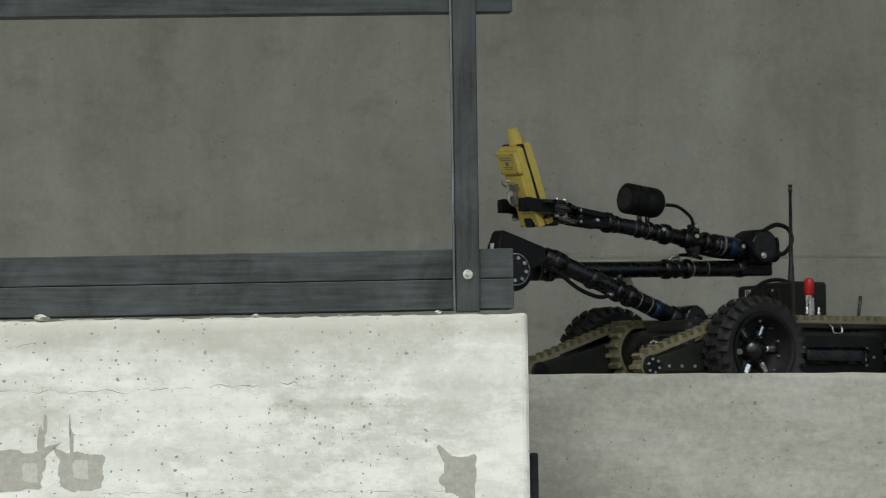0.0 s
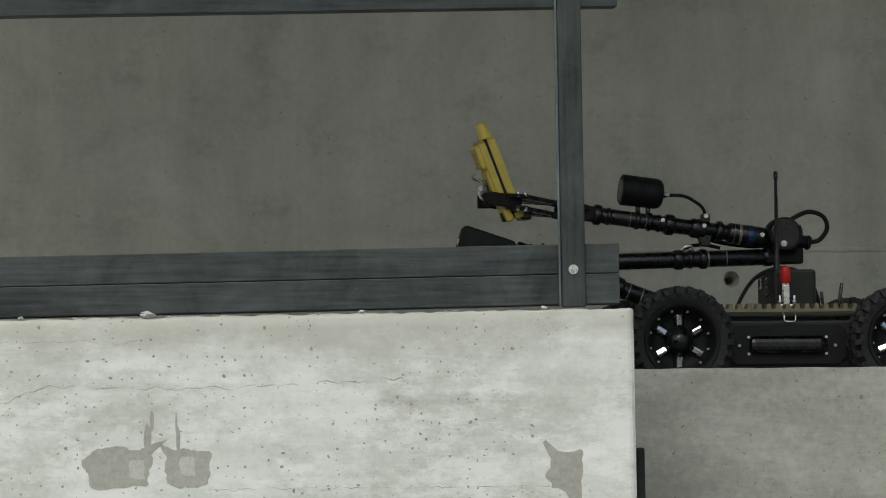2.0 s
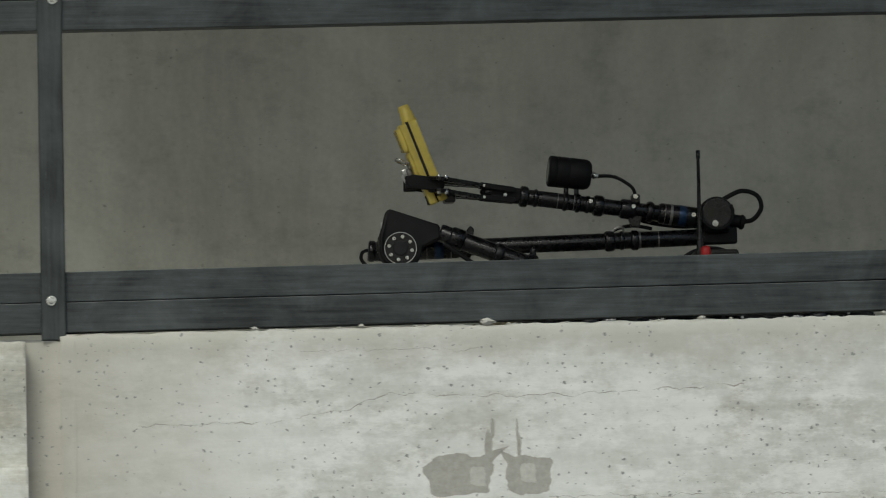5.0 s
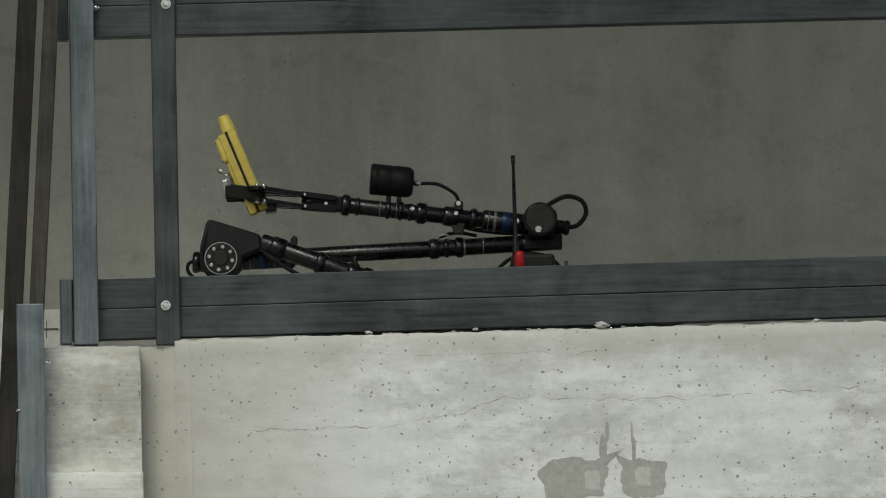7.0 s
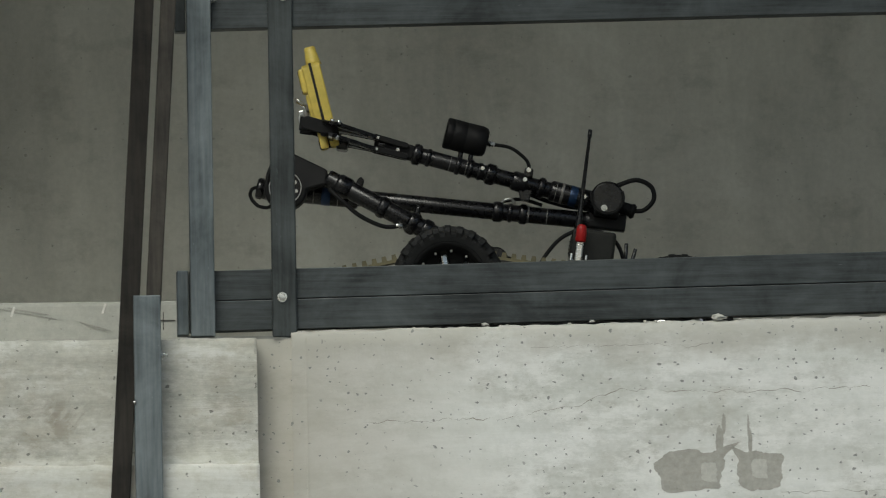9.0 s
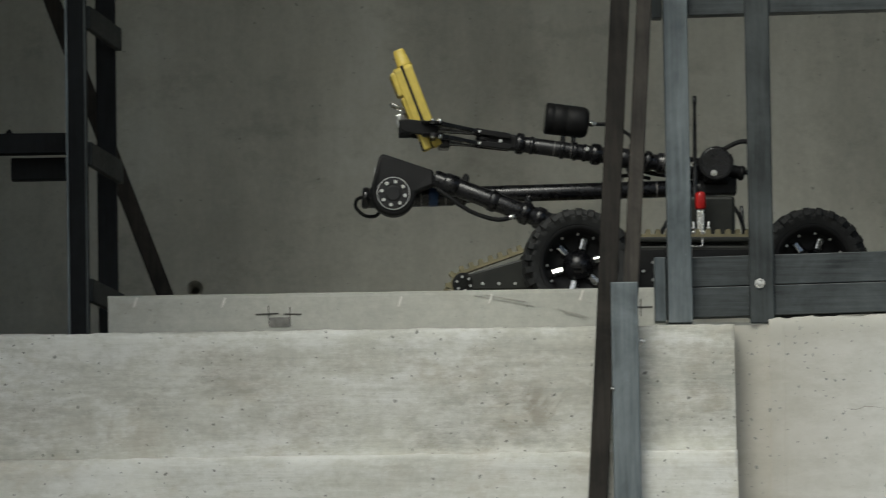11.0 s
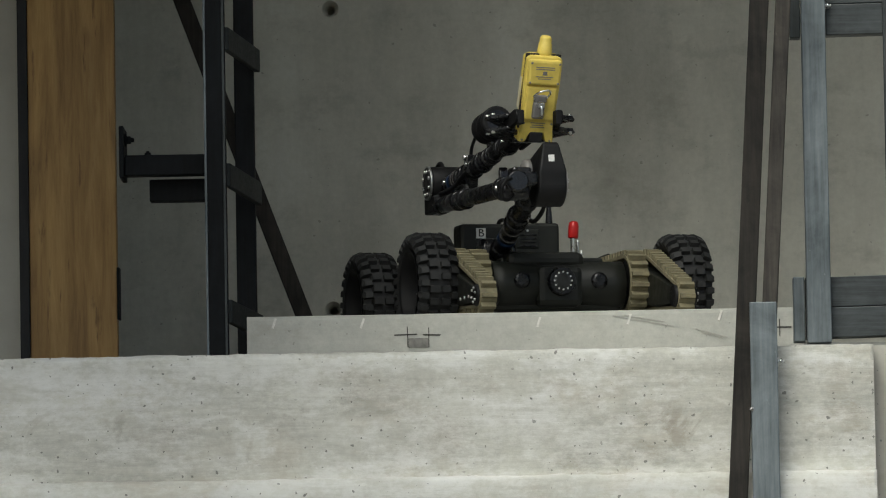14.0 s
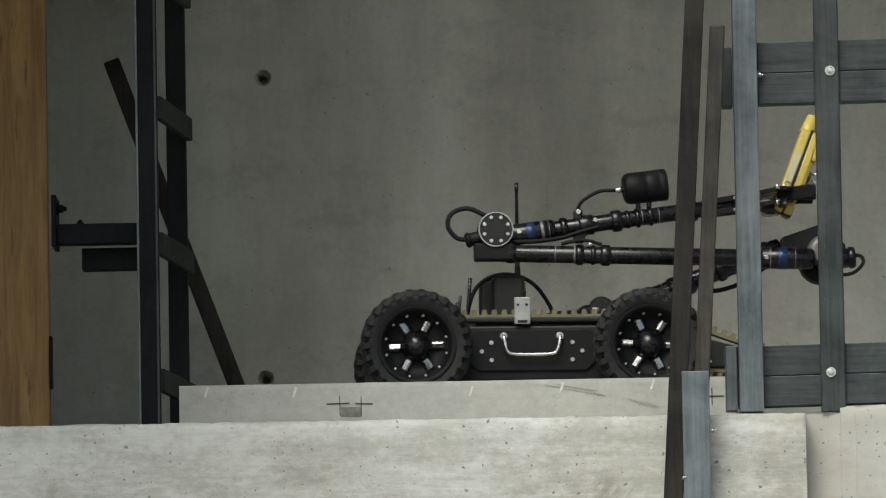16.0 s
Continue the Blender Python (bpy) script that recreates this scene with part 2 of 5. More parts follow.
M_RED = plain("red_grip", (0.50, 0.012, 0.012), 0.4, 0, 0.15)
M_BLUE = plain("blue_ring", (0.018, 0.045, 0.11), 0.35, 0.4, 0.2)
M_PAPER = plain("yellowed_paper", (0.62, 0.56, 0.38), 0.6, 0, 0.1)
M_WHITE = plain("white_plate", (0.75, 0.75, 0.73), 0.5, 0, 0.06)
M_GREYCLIP = plain("grey_clip", (0.22, 0.21, 0.20), 0.45, 0.3, 0.2)
M_DARKGLASS = plain("dark_glass", (0.012, 0.012, 0.014), 0.12, 0.0, 0.2)
M_LENS = plain("lens_glass", (0.03, 0.03, 0.03), 0.12, 0.0, 0.2)


# ---- shapes ----
def box(bm, lo, hi, bevel=0.0, seg=2):
    """A box between two corners, its edges rounded."""
    b = bmesh.new()
    bmesh.ops.create_cube(b, size=1)
    for v in b.verts:
        v.co = Vector([lo[i] + (v.co[i] + 0.5) * (hi[i] - lo[i]) for i in range(3)])
    if bevel:
        bmesh.ops.bevel(b, geom=list(b.edges), offset=bevel, segments=seg, affect="EDGES", profile=0.5)
    join(bm, b)


def join(bm, b, m=None):
    if m is not None:
        bmesh.ops.transform(b, matrix=m, verts=list(b.verts))
    table = [bm.verts.new(v.co) for v in b.verts]
    b.verts.index_update()
    for f in b.faces:
        g = bm.faces.new([table[v.index] for v in f.verts])
        g.smooth = f.smooth
    b.free()


def turned(bm, p0, p1, profile, seg=24):
    """A body turned about the line p0 to p1: profile of (share of the way, radius)."""
    p0, p1 = Vector(p0), Vector(p1)
    q = (p1 - p0).to_track_quat("Z", "Y")
    rings = []
    for s, r in profile:
        c = p0.lerp(p1, s)
        rings.append([bm.verts.new(c + q @ Vector((r * math.cos(2 * math.pi * i / seg), r * math.sin(2 * math.pi * i / seg), 0))) for i in range(seg)])
    for a, b in zip(rings, rings[1:]):
        for i in range(seg):
            f = bm.faces.new((a[i], a[(i + 1) % seg], b[(i + 1) % seg], b[i]))
            f.smooth = True
    bm.faces.new(rings[0][::-1])
    bm.faces.new(rings[-1])


def rod(bm, p0, p1, r, r1=None, seg=16, edge=0.15):
    r1 = r if r1 is None else r1
    n = (Vector(p1) - Vector(p0)).length
    e = min(0.3, min(r, r1) * edge / n)
    turned(bm, p0, p1, [(0, r * 0.86), (e, r), (1 - e, r1), (1, r1 * 0.86)], seg)


def hose(bm, points, r, seg=8, steps=6):
    """A bent cable through the points."""
    pts = [Vector(p) for p in points]
    line = []
    for i in range(len(pts) - 1):
        a, b, c, d = pts[max(i - 1, 0)], pts[i], pts[i + 1], pts[min(i + 2, len(pts) - 1)]
        for k in range(steps):
            t = k / steps
            line.append(0.5 * ((2 * b) + (c - a) * t + (2 * a - 5 * b + 4 * c - d) * t * t + (3 * b - a - 3 * c + d) * t ** 3))
    line.append(pts[-1])
    rings = []
    for i, p in enumerate(line):
        way = (line[min(i + 1, len(line) - 1)] - line[max(i - 1, 0)]).normalized()
        q = way.to_track_quat("Z", "Y")
        rings.append([bm.verts.new(p + q @ Vector((r * math.cos(2 * math.pi * k / seg), r * math.sin(2 * math.pi * k / seg), 0))) for k in range(seg)])
    for a, b in zip(rings, rings[1:]):
        # match the nearest corners, so that the skin does not twist
        s = min(range(seg), key=lambda o: sum((a[k].co - b[(k + o) % seg].co).length for k in range(seg)))
        for k in range(seg):
            f = bm.faces.new((a[k], a[(k + 1) % seg], b[(k + 1 + s) % seg], b[(k + s) % seg]))
            f.smooth = True
    bm.faces.new(rings[0][::-1])
    bm.faces.new(rings[-1])


def prism(bm, outline, y0, y1, bevel=0.0):
    """A plate with an outline in x and z, from y0 to y1."""
    b = bmesh.new()
    lower = [b.verts.new((x, y0, z)) for x, z in outline]
    face = b.faces.new(lower)
    ext = bmesh.ops.extrude_face_region(b, geom=[face])
    bmesh.ops.translate(b, vec=(0, y1 - y0, 0), verts=[g for g in ext["geom"] if isinstance(g, bmesh.types.BMVert)])
    bmesh.ops.recalc_face_normals(b, faces=list(b.faces))
    if bevel:
        bmesh.ops.bevel(b, geom=list(b.edges), offset=bevel, segments=2, affect="EDGES", profile=0.5)
    join(bm, b)


def hexbolt(bm, p, way, r, h):
    p, way = Vector(p), Vector(way).normalized()
    turned(bm, p, p + way * h * 0.3, [(0, r * 1.45), (1, r * 1.4)], 16)
    turned(bm, p + way * h * 0.3, p + way * h, [(0, r), (0.8, r), (1, r * 0.85)], 6)
    turned(bm, p + way * h, p + way * h * 1.5, [(0, r * 0.55), (1, r * 0.5)], 10)


def part(name, bm, material, parent=None, label=""):
    bmesh.ops.recalc_face_normals(bm, faces=list(bm.faces))
    mesh = bpy.data.meshes.new(name)
    bm.to_mesh(mesh)
    bm.free()
    mesh.materials.append(material)
    ob = new(name, mesh)
    ob.parent = parent
    return tagged(ob, label)


def made(name, material, parent, maker, *args, label="", **more):
    bm = bmesh.new()
    maker(bm, *args, **more)
    return part(name, bm, material, parent, label)


def rough_block(lo, hi, step, top, face, skew=0.0, seed=0.0, end=0.0):
    """A cast block: fine steps along x, its top edge broken, its front slightly wavy. skew: rise of the top towards +x."""
    bm = bmesh.new()
    (x0, y0, z0), (x1, y1, z1) = lo, hi
    n = max(2, int((x1 - x0) / step))
    grid = []
    depths = [(y1, 0.0), (y0 + 0.035, 0.0), (y0 + 0.014, 0.0), (y0 + 0.004, -0.002), (y0, -0.008), (y0, -0.03), (y0, -0.06), (y0, -0.09), (y0, -0.12), (y0, -0.15), (y0, -0.19), (y0, -0.25), (y0, -0.31), (y0, None)]
    for i in range(n + 1):
        x = x0 + (x1 - x0) * i / n
        lift = skew * (x - x0)
        row = []
        for k, (y, dz) in enumerate(depths):
            z = z0 if dz is None else z1 + lift + dz
            near = 1.0 if k in (2, 3, 4) else (0.4 if k in (1, 5) else 0.0)
            a = noise.noise((x * 16, seed, k * 0.4)) * 0.6 + noise.noise((x * 55, seed + 3, k * 0.7)) * 0.5
            b = noise.noise((x * 6, seed + 7, z * 9))
            # the end corner is worn round
            worn = end * (1 + 0.6 * noise.noise((z * 30, seed, 4)) if i == n else 0.28 if i == n - 1 else 0.0) if k > 2 else 0.0
            row.append(bm.verts.new((x, y + worn + near * face * a + (face * 0.5 * b if 3 < k < 6 else 0), z + near * top * a - (end * 0.45 if i == n and k < 5 else 0.0))))
        grid.append(row)
    for r, s in zip(grid, grid[1:]):
        for k in range(len(depths) - 1):
            bm.faces.new((r[k], r[k + 1], s[k + 1], s[k])).smooth = 1 <= k < 5
    back = [bm.verts.new((x, y1, z0)) for x in (x0, x1)]
    bm.faces.new([*grid[0][::-1], back[0]])
    bm.faces.new([*grid[-1], back[1]])
    bm.faces.new([r[-1] for r in grid] + [back[1], back[0]])
    bm.faces.new([r[0] for r in grid][::-1] + [back[0], back[1]])
    return bm


# ---- the setting ----
tagged(made("ground", M_GROUND, None, box, (-400, -400, -0.5), (400, 400, 0.0)), "grey asphalt yard around the concrete platform", "ground", kind="structure")
wall_r = tagged(part("wall_bright", rough_block((0.575, 13.975, 0.0), (2.212, 14.40, 2.5605), 0.006, 0.006, 0.003, 0.0125, 1.0, 0.007), M_WALL_R), "pale cast concrete parapet wall with damp patches", "wall", kind="structure")
wall_l = tagged(part("wall_boarded", rough_block((-4.0, 13.93, 2.300), (0.512, 14.28, 2.552), 0.008, 0.004, 0.003, -0.0012, 5.0), M_WALL_L), "board-marked pale concrete wall with a broken top edge", "wall", kind="structure")
tagged(part("wall_boarded_base", rough_block((-4.0, 13.897, 0.0), (0.5125, 14.281, 2.328), 0.008, 0.004, 0.003, -0.0012, 9.0), M_WALL_B), "paler board-marked concrete wall with a worn ledge", "wall", kind="structure")


def slant(bm):
    out = [(0.500, 14.004), (0.545, 13.990), (0.602, 13.9738), (0.602, 14.27), (0.500, 14.27)]
    lo = [bm.verts.new((x, y, 0.0)) for x, y in out]
    hi = [bm.verts.new((x, y, 2.548)) for x, y in out]
    n = len(out)
    for i in range(n):
        j = (i + 1) % n
        bm.faces.new((lo[i], lo[j], hi[j], hi[i]))
    bm.faces.new(hi)
    bm.faces.new(lo[::-1])


tagged(made("wall_joint", M_WALL_R, None, slant), "slanting concrete joint between two walls", "wall", kind="structure")
slab_mid = [(0.405, 2.250), (2.095, 2.250), (2.095, 2.515), (1.0, 2.517), (0.72, 2.584), (0.405, 2.590)]


def lipped(bm, x0, x1, y0, y1, z0, z1, lip, drop, rough, seed):
    """A floor slab whose front edge stands a little proud as a worn lip, the floor behind it lower."""
    n = int((x1 - x0) / 0.02)
    rows = []
    for i in range(n + 1):
        x = x0 + (x1 - x0) * i / n
        a = rough * (0.6 * noise.noise((x * 14, seed, 0)) + 0.5 * noise.noise((x * 50, seed, 3)))
        b = rough * noise.noise((x * 22, seed + 5, 1))
        prof = [(y0, z0), (y0, z1 - 0.03), (y0 + b * 0.5, z1 - 0.008), (y0 + 0.001 + b, z1 - 0.002 + a), (y0 + 0.006, z1 + a), (y0 + lip, z1), (y0 + lip, z1 - drop), (y1, z1 - drop), (y1, z0)]
        rows.append([bm.verts.new((x, y, z)) for y, z in prof])
    for r, s in zip(rows, rows[1:]):
        for k in range(len(r)):
            m = (k + 1) % len(r)
            bm.faces.new((r[k], s[k], s[m], r[m]))
    bm.faces.new(rows[0])
    bm.faces.new(rows[-1][::-1])
    bmesh.ops.recalc_face_normals(bm, faces=list(bm.faces))


tagged(made("floor_low", M_SLAB_R, None, lipped, 2.10, 5.5, 14.45, 16.2, 0.0, 2.504, 0.035, 0.042, 0.0025, 2.0), "grey concrete landing floor with a worn front edge", "floor", kind="structure")
tagged(made("floor_step", M_SLAB, None, prism, slab_mid, 14.45, 16.2), "concrete floor rising in a step and a ramp", "floor", kind="structure")
slab = tagged(made("floor_high", M_SLAB, None, lipped, -0.609, 0.400, 14.30, 16.2, 2.2, 2.643, 0.10, 0.024, 0.0008, 7.0), "smooth grey concrete slab with chalk and layout marks", "floor", kind="structure")
tagged(made("floor_behind_wall", M_SLAB, None, box, (-4.0, 14.285, 1.9), (-0.612, 16.2, 2.2)), "concrete floor behind the wall", "floor", kind="structure")
# unseen slabs, added only to keep daylight off the platform and back wall
tagged(made("roof_set_back", M_SHADE_SLAB, None, box, (-4.2, 13.96, 4.6), (0.50, 16.6, 4.8)), "unseen concrete slab added to shade the platform", "roof", kind="structure")
tagged(made("roof_forward", M_SHADE_SLAB, None, box, (0.502, 12.65, 4.6), (2.30, 16.6, 4.8)), "unseen concrete slab added to shade the platform", "roof", kind="structure")
tagged(made("roof", M_SHADE_SLAB, None, box, (2.302, 13.2, 4.6), (6.0, 16.6, 4.8)), "unseen concrete slab added to shade the platform", "roof", kind="structure")
# a lower unseen slab, added to darken the door end and left wall
tagged(made("canopy", M_SHADE_SLAB, None, box, (-4.2, 12.52, 3.74), (-0.70, 15.99, 3.86)), "unseen low slab added to shade the door end", "roof", kind="structure")
tagged(made("wall_side_right", M_BACK, None, box, (5.5, 14.0, 0.0), (5.7, 16.2, 4.6)), "grey concrete side wall", "wall", kind="structure")
tagged(made("wall_side_left", M_BACK, None, box, (-4.2, 14.0, 0.0), (-4.0, 16.2, 4.6)), "grey concrete side wall", "wall", kind="structure")


def holed_wall(bm, x0, x1, z0, z1, y, holes, r=0.017):
    """A wall face at y with conical tie holes, and its thickness behind."""
    def quad(a, b, c, d):
        if b > a and d > c:
            bm.faces.new([bm.verts.new(p) for p in ((a, y, c), (b, y, c), (b, y, d), (a, y, d))])
    h = 0.05
    edge = x0
    for hx, hz in sorted(holes):
        quad(edge, hx - h, z0, z1)
        quad(hx - h, hx + h, z0, max(z0, hz - h))
        quad(hx - h, hx + h, min(z1, hz + h), z1)
        lo, hi = max(z0, hz - h), min(z1, hz + h)
        corners = [math.atan2(q - hz, p) % (2 * math.pi) for p in (-h, h) for q in (lo, hi)]
        ang = sorted([2 * math.pi * (i + 0.5) / 24 for i in range(24)] + corners)
        n = len(ang)
        outer, rings = [], []
        for a in ang:
            s = min(h / max(abs(math.cos(a)), 1e-6), (hi - hz if math.sin(a) > 0 else hz - lo) / max(abs(math.sin(a)), 1e-6))
            outer.append(bm.verts.new((hx + s * math.cos(a), y, hz + s * math.sin(a))))
        rings.append(outer)
        for rr, d in ((r, 0.0), (r * 0.93, 0.003), (r * 0.62, 0.028), (r * 0.55, 0.03), (r * 0.5, 0.09)):
            rings.append([bm.verts.new((hx + rr * math.cos(a), y + d, hz + rr * math.sin(a))) for a in ang])
        for a, b in zip(rings, rings[1:]):
            for i in range(n):
                bm.faces.new((a[i], a[(i + 1) % n], b[(i + 1) % n], b[i]))
        bm.faces.new(rings[-1])
        edge = hx + h
    quad(edge, x1, z0, z1)
    # sides and back
    c = [(x0, z0), (x1, z0), (x1, z1), (x0, z1)]
    f = [bm.verts.new((a, y, b)) for a, b in c]
    g = [bm.verts.new((a, y + 0.2, b)) for a, b in c]
    for i in range(4):
        j = (i + 1) % 4
        bm.faces.new((f[i], f[j], g[j], g[i]))
    bm.faces.new(g)


tagged(made("wall_back_upper", M_BACK, None, holed_wall, -4.0, 5.5, 2.838, 4.6, 16.0, [(-0.502, 3.405), (1.3, 3.405), (3.1, 3.405)]), "grey fair-faced concrete back wall with tie holes", "wall", kind="structure")
tagged(made("wall_back_lower", M_BACK, None, holed_wall, -4.0, 5.5, 1.9, 2.842, 15.996, [(-0.505, 2.790), (2.736, 2.794)]), "grey concrete back wall below the casting joint", "wall", kind="structure")


def ragged(bm, x0, x1, z, y, size, seed):
    """A thin uneven lip of cement along a joint."""
    n = int((x1 - x0) / 0.012)
    a, b, c = [], [], []
    for i in range(n + 1):
        x = x0 + (x1 - x0) * i / n
        w = size * (0.35 + max(0, noise.noise((x * 9, seed, 0)) + 0.5 * noise.noise((x * 40, seed, 2))))
        a.append(bm.verts.new((x, y, z + w)))
        b.append(bm.verts.new((x, y - 0.004 - w * 0.3, z + w * 0.3)))
        c.append(bm.verts.new((x, y, z - w * 0.6)))
    for r, s in ((a, b), (b, c)):
        for i in range(n):
            bm.faces.new((r[i], r[i + 1], s[i + 1], s[i])).smooth = True


tagged(made("wall_back_joint", M_BACK, None, ragged, 2.45, 5.4, 2.853, 15.999, 0.018, 4.0), "rough cement lip along the casting joint", "trim", kind="structure")

# marks on the slab edge: a painted cross and chalk ticks
def marks(bm, items, y):
    for x0, z0, x1, z1, w in items:
        d = Vector((x1 - x0, 0, z1 - z0)).normalized()
        s = Vector((-d.z, 0, d.x)) * w / 2
        p, q = Vector((x0, y, z0)), Vector((x1, y, z1))
        lo = [bm.verts.new(v) for v in (p - s, q - s, q + s * 0.6, p + s * 0.6)]
        hi = [bm.verts.new(v.co + Vector((0, 0.002, 0))) for v in lo]
        bm.faces.new(lo)
        for i in range(4):
            j = (i + 1) % 4
            bm.faces.new((lo[i], lo[j], hi[j], hi[i]))


M_MARK = plain("pencil_black", (0.06, 0.055, 0.05), 0.8)
M_SMUDGE = plain("graphite_smudge", (0.17, 0.165, 0.15), 0.9, 0, 0.5, 45)
M_CHALK = plain("chalk_white", (0.62, 0.61, 0.57), 0.9)
made("layout_mark", M_MARK, slab, marks, [(-0.342, 2.605, -0.300, 2.606, 0.003), (-0.290, 2.605, -0.258, 2.604, 0.003), (-0.318, 2.620, -0.317, 2.583, 0.002), (-0.279, 2.618, -0.279, 2.583, 0.002)], 14.2985, label="black layout cross")
made("layout_mark", M_SMUDGE, slab, marks, [(-0.316, 2.592, -0.279, 2.592, 0.022)], 14.2986, label="dark smudge")
M_SCUFF = plain("grey_scuff", (0.365, 0.36, 0.325), 0.9)
for x0, z0, x1, z1 in ((0.055, 2.633, 0.165, 2.612), (0.075, 2.634, 0.150, 2.620), (0.205, 2.607, 0.262, 2.590), (0.215, 2.600, 0.255, 2.588)):
    made("scuff", M_SCUFF, slab, marks, [(x0, z0, x1, z1, 0.0022)], 14.2986, label="thin grey scuff")
made("layout_mark", M_MARK, slab, marks, [(0.352, 2.607, 0.378, 2.607, 0.003), (0.357, 2.622, 0.357, 2.590, 0.002)], 14.2985, label="black layout cross")
for x, z in ((-0.560, 2.630), (-0.400, 2.627), (-0.080, 2.624), (0.084, 2.626), (0.249, 2.630)):
    made("chalk_tick", M_CHALK, slab, marks, [(x + 0.004, z + 0.009, x - 0.002, z - 0.009, 0.005)], 14.2984, label="white chalk tick")


def patch(bm, cx, cz, rx, rz, y, seed, corner=0.0, tail=()):
    """A damp patch with an irregular outline, a hair proud of the wall."""
    n = 60
    mid = bm.verts.new((cx, y, cz))
    ring = []
    for i in range(n):
        a = 2 * math.pi * i / n
        c, s = math.cos(a), math.sin(a)
        k = 1 / max(abs(c), abs(s)) ** corner
        w = k * (1 + 0.13 * noise.noise((c * 1.6, s * 1.6, seed)) + 0.10 * noise.noise((c * 5, s * 5, seed + 3)) + 0.05 * noise.noise((c * 14, s * 14, seed)))
        for at, long, wide in tail:
            w += long * math.exp(-((((a - at + math.pi) % (2 * math.pi)) - math.pi) / wide) ** 2)
        ring.append(bm.verts.new((cx + rx * w * c, y, cz + rz * w * s)))
    for i in range(n):
        bm.faces.new((mid, ring[i], ring[(i + 1) % n]))


M_PALE = concrete("concrete_filler", (0.45, 0.45, 0.41), (0.52, 0.52, 0.475), pits=0.0, stains=0.2)
for k, (cx, cz, rx, rz, seed, tail) in enumerate(((1.283, 2.302, 0.056, 0.036, 2, ((0.75, 1.0, 0.10), (2.9, 0.25, 0.3), (4.0, 0.2, 0.3))), (1.403, 2.300, 0.042, 0.034, 8, ((2.3, 0.55, 0.12), (0.6, 0.2, 0.2))), (2.084, 2.288, 0.030, 0.034, 5, ((2.25, 1.0, 0.16), (0.9, 0.35, 0.22), (3.3, 0.35, 0.25), (5.1, 0.9, 0.3))))):
    made("damp_patch", M_DAMP, wall_r, patch, cx, cz, rx, rz, 13.9744, seed, 0.45, tail, label="dark damp patch with a ragged edge")
for cx, cz, rx, rz in ((1.3335, 2.352, 0.0065, 0.030), (1.3415, 2.385, 0.0035, 0.018), (1.388, 2.350, 0.0035, 0.026), (1.385, 2.382, 0.0018, 0.020)):
    made("damp_streak", M_DAMP, wall_r, patch, cx, cz, rx, rz, 13.9746, cz, 0.0, label="thin damp streak")
for cx, cz in ((1.313, 2.299), (1.403, 2.304)):
    made("filled_anchor", M_PALE, wall_r, patch, cx, cz, 0.014, 0.017, 13.9741, cx, 0.8, label="small filled anchor spot")


def crack(bm, pts, w, y, seed):
    line = []
    for (xa, za), (xb, zb) in zip(pts, pts[1:]):
        n = max(2, int((xb - xa) / 0.006))
        line += [(xa + (xb - xa) * i / n, za + (zb - za) * i / n) for i in range(n)]
    a, b = [], []
    for x, z in line:
        o = 0.007 * noise.noise((x * 30, seed, 0)) + 0.004 * noise.noise((x * 110, seed, 1))
        t = w * max(0.02, 0.40 + 1.6 * noise.noise((x * 25, seed, 5)))
        a.append(bm.verts.new((x, y, z + o + t)))
        b.append(bm.verts.new((x, y, z + o - t)))
    for i in range(len(line) - 1):
        bm.faces.new((a[i], a[i + 1], b[i + 1], b[i]))


M_CRACK = plain("crack_shadow", (0.34, 0.325, 0.285), 0.95)
made("crack", M_CRACK, wall_r, crack, [(0.70, 2.395), (0.95, 2.40), (1.07, 2.419), (1.163, 2.449), (1.33, 2.442), (1.50, 2.443), (1.64, 2.450), (1.80, 2.457)], 0.0009, 13.9745, 2, label="fine wandering hairline crack")
made("crack", M_CRACK, wall_r, crack, [(1.44, 2.262), (1.75, 2.262), (2.06, 2.262)], 0.0007, 13.9745, 8, label="fine horizontal casting line")
made("crack", M_CRACK, wall_r, crack, [(1.0, 2.525), (1.2, 2.527), (1.33, 2.524)], 0.0006, 13.9715, 5, label="fine horizontal casting line")

crumb_dice = random.Random(6)
CRUMBS = [(x, 2.5605 + 0.0125 * (x - 0.575) + 0.0005, crumb_dice.uniform(0.0010, 0.0026)) for x in (crumb_dice.uniform(0.65, 2.19) for _ in range(22))]
# loose cement crumbs on the parapet's edge
for k, (x, z, r) in enumerate(((1.336, 2.5755, 0.008), (1.345, 2.574, 0.004), (1.72, 2.5785, 0.004), (0.92, 2.568, 0.004), (2.05, 2.583, 0.004), (1.11, 2.571, 0.003), *CRUMBS)):
    bm = bmesh.new()
    bmesh.ops.create_icosphere(bm, subdivisions=2, radius=r)
    for v in bm.verts:
        v.co *= 1 + 0.9 * noise.noise(v.co * 300 + Vector((k, 0, 0)))
        v.co.x *= 1.5
        v.co.z *= 0.75
    bmesh.ops.translate(bm, vec=(x, 13.982, z), verts=list(bm.verts))
    part("cement_crumb", bm, M_WALL_R, wall_r, "pale cement crumb")

# ---- the guard rail ----
rail = tagged(new("guard_rail"), "dark grey painted steel guard rail bolted on the parapet", "railing")


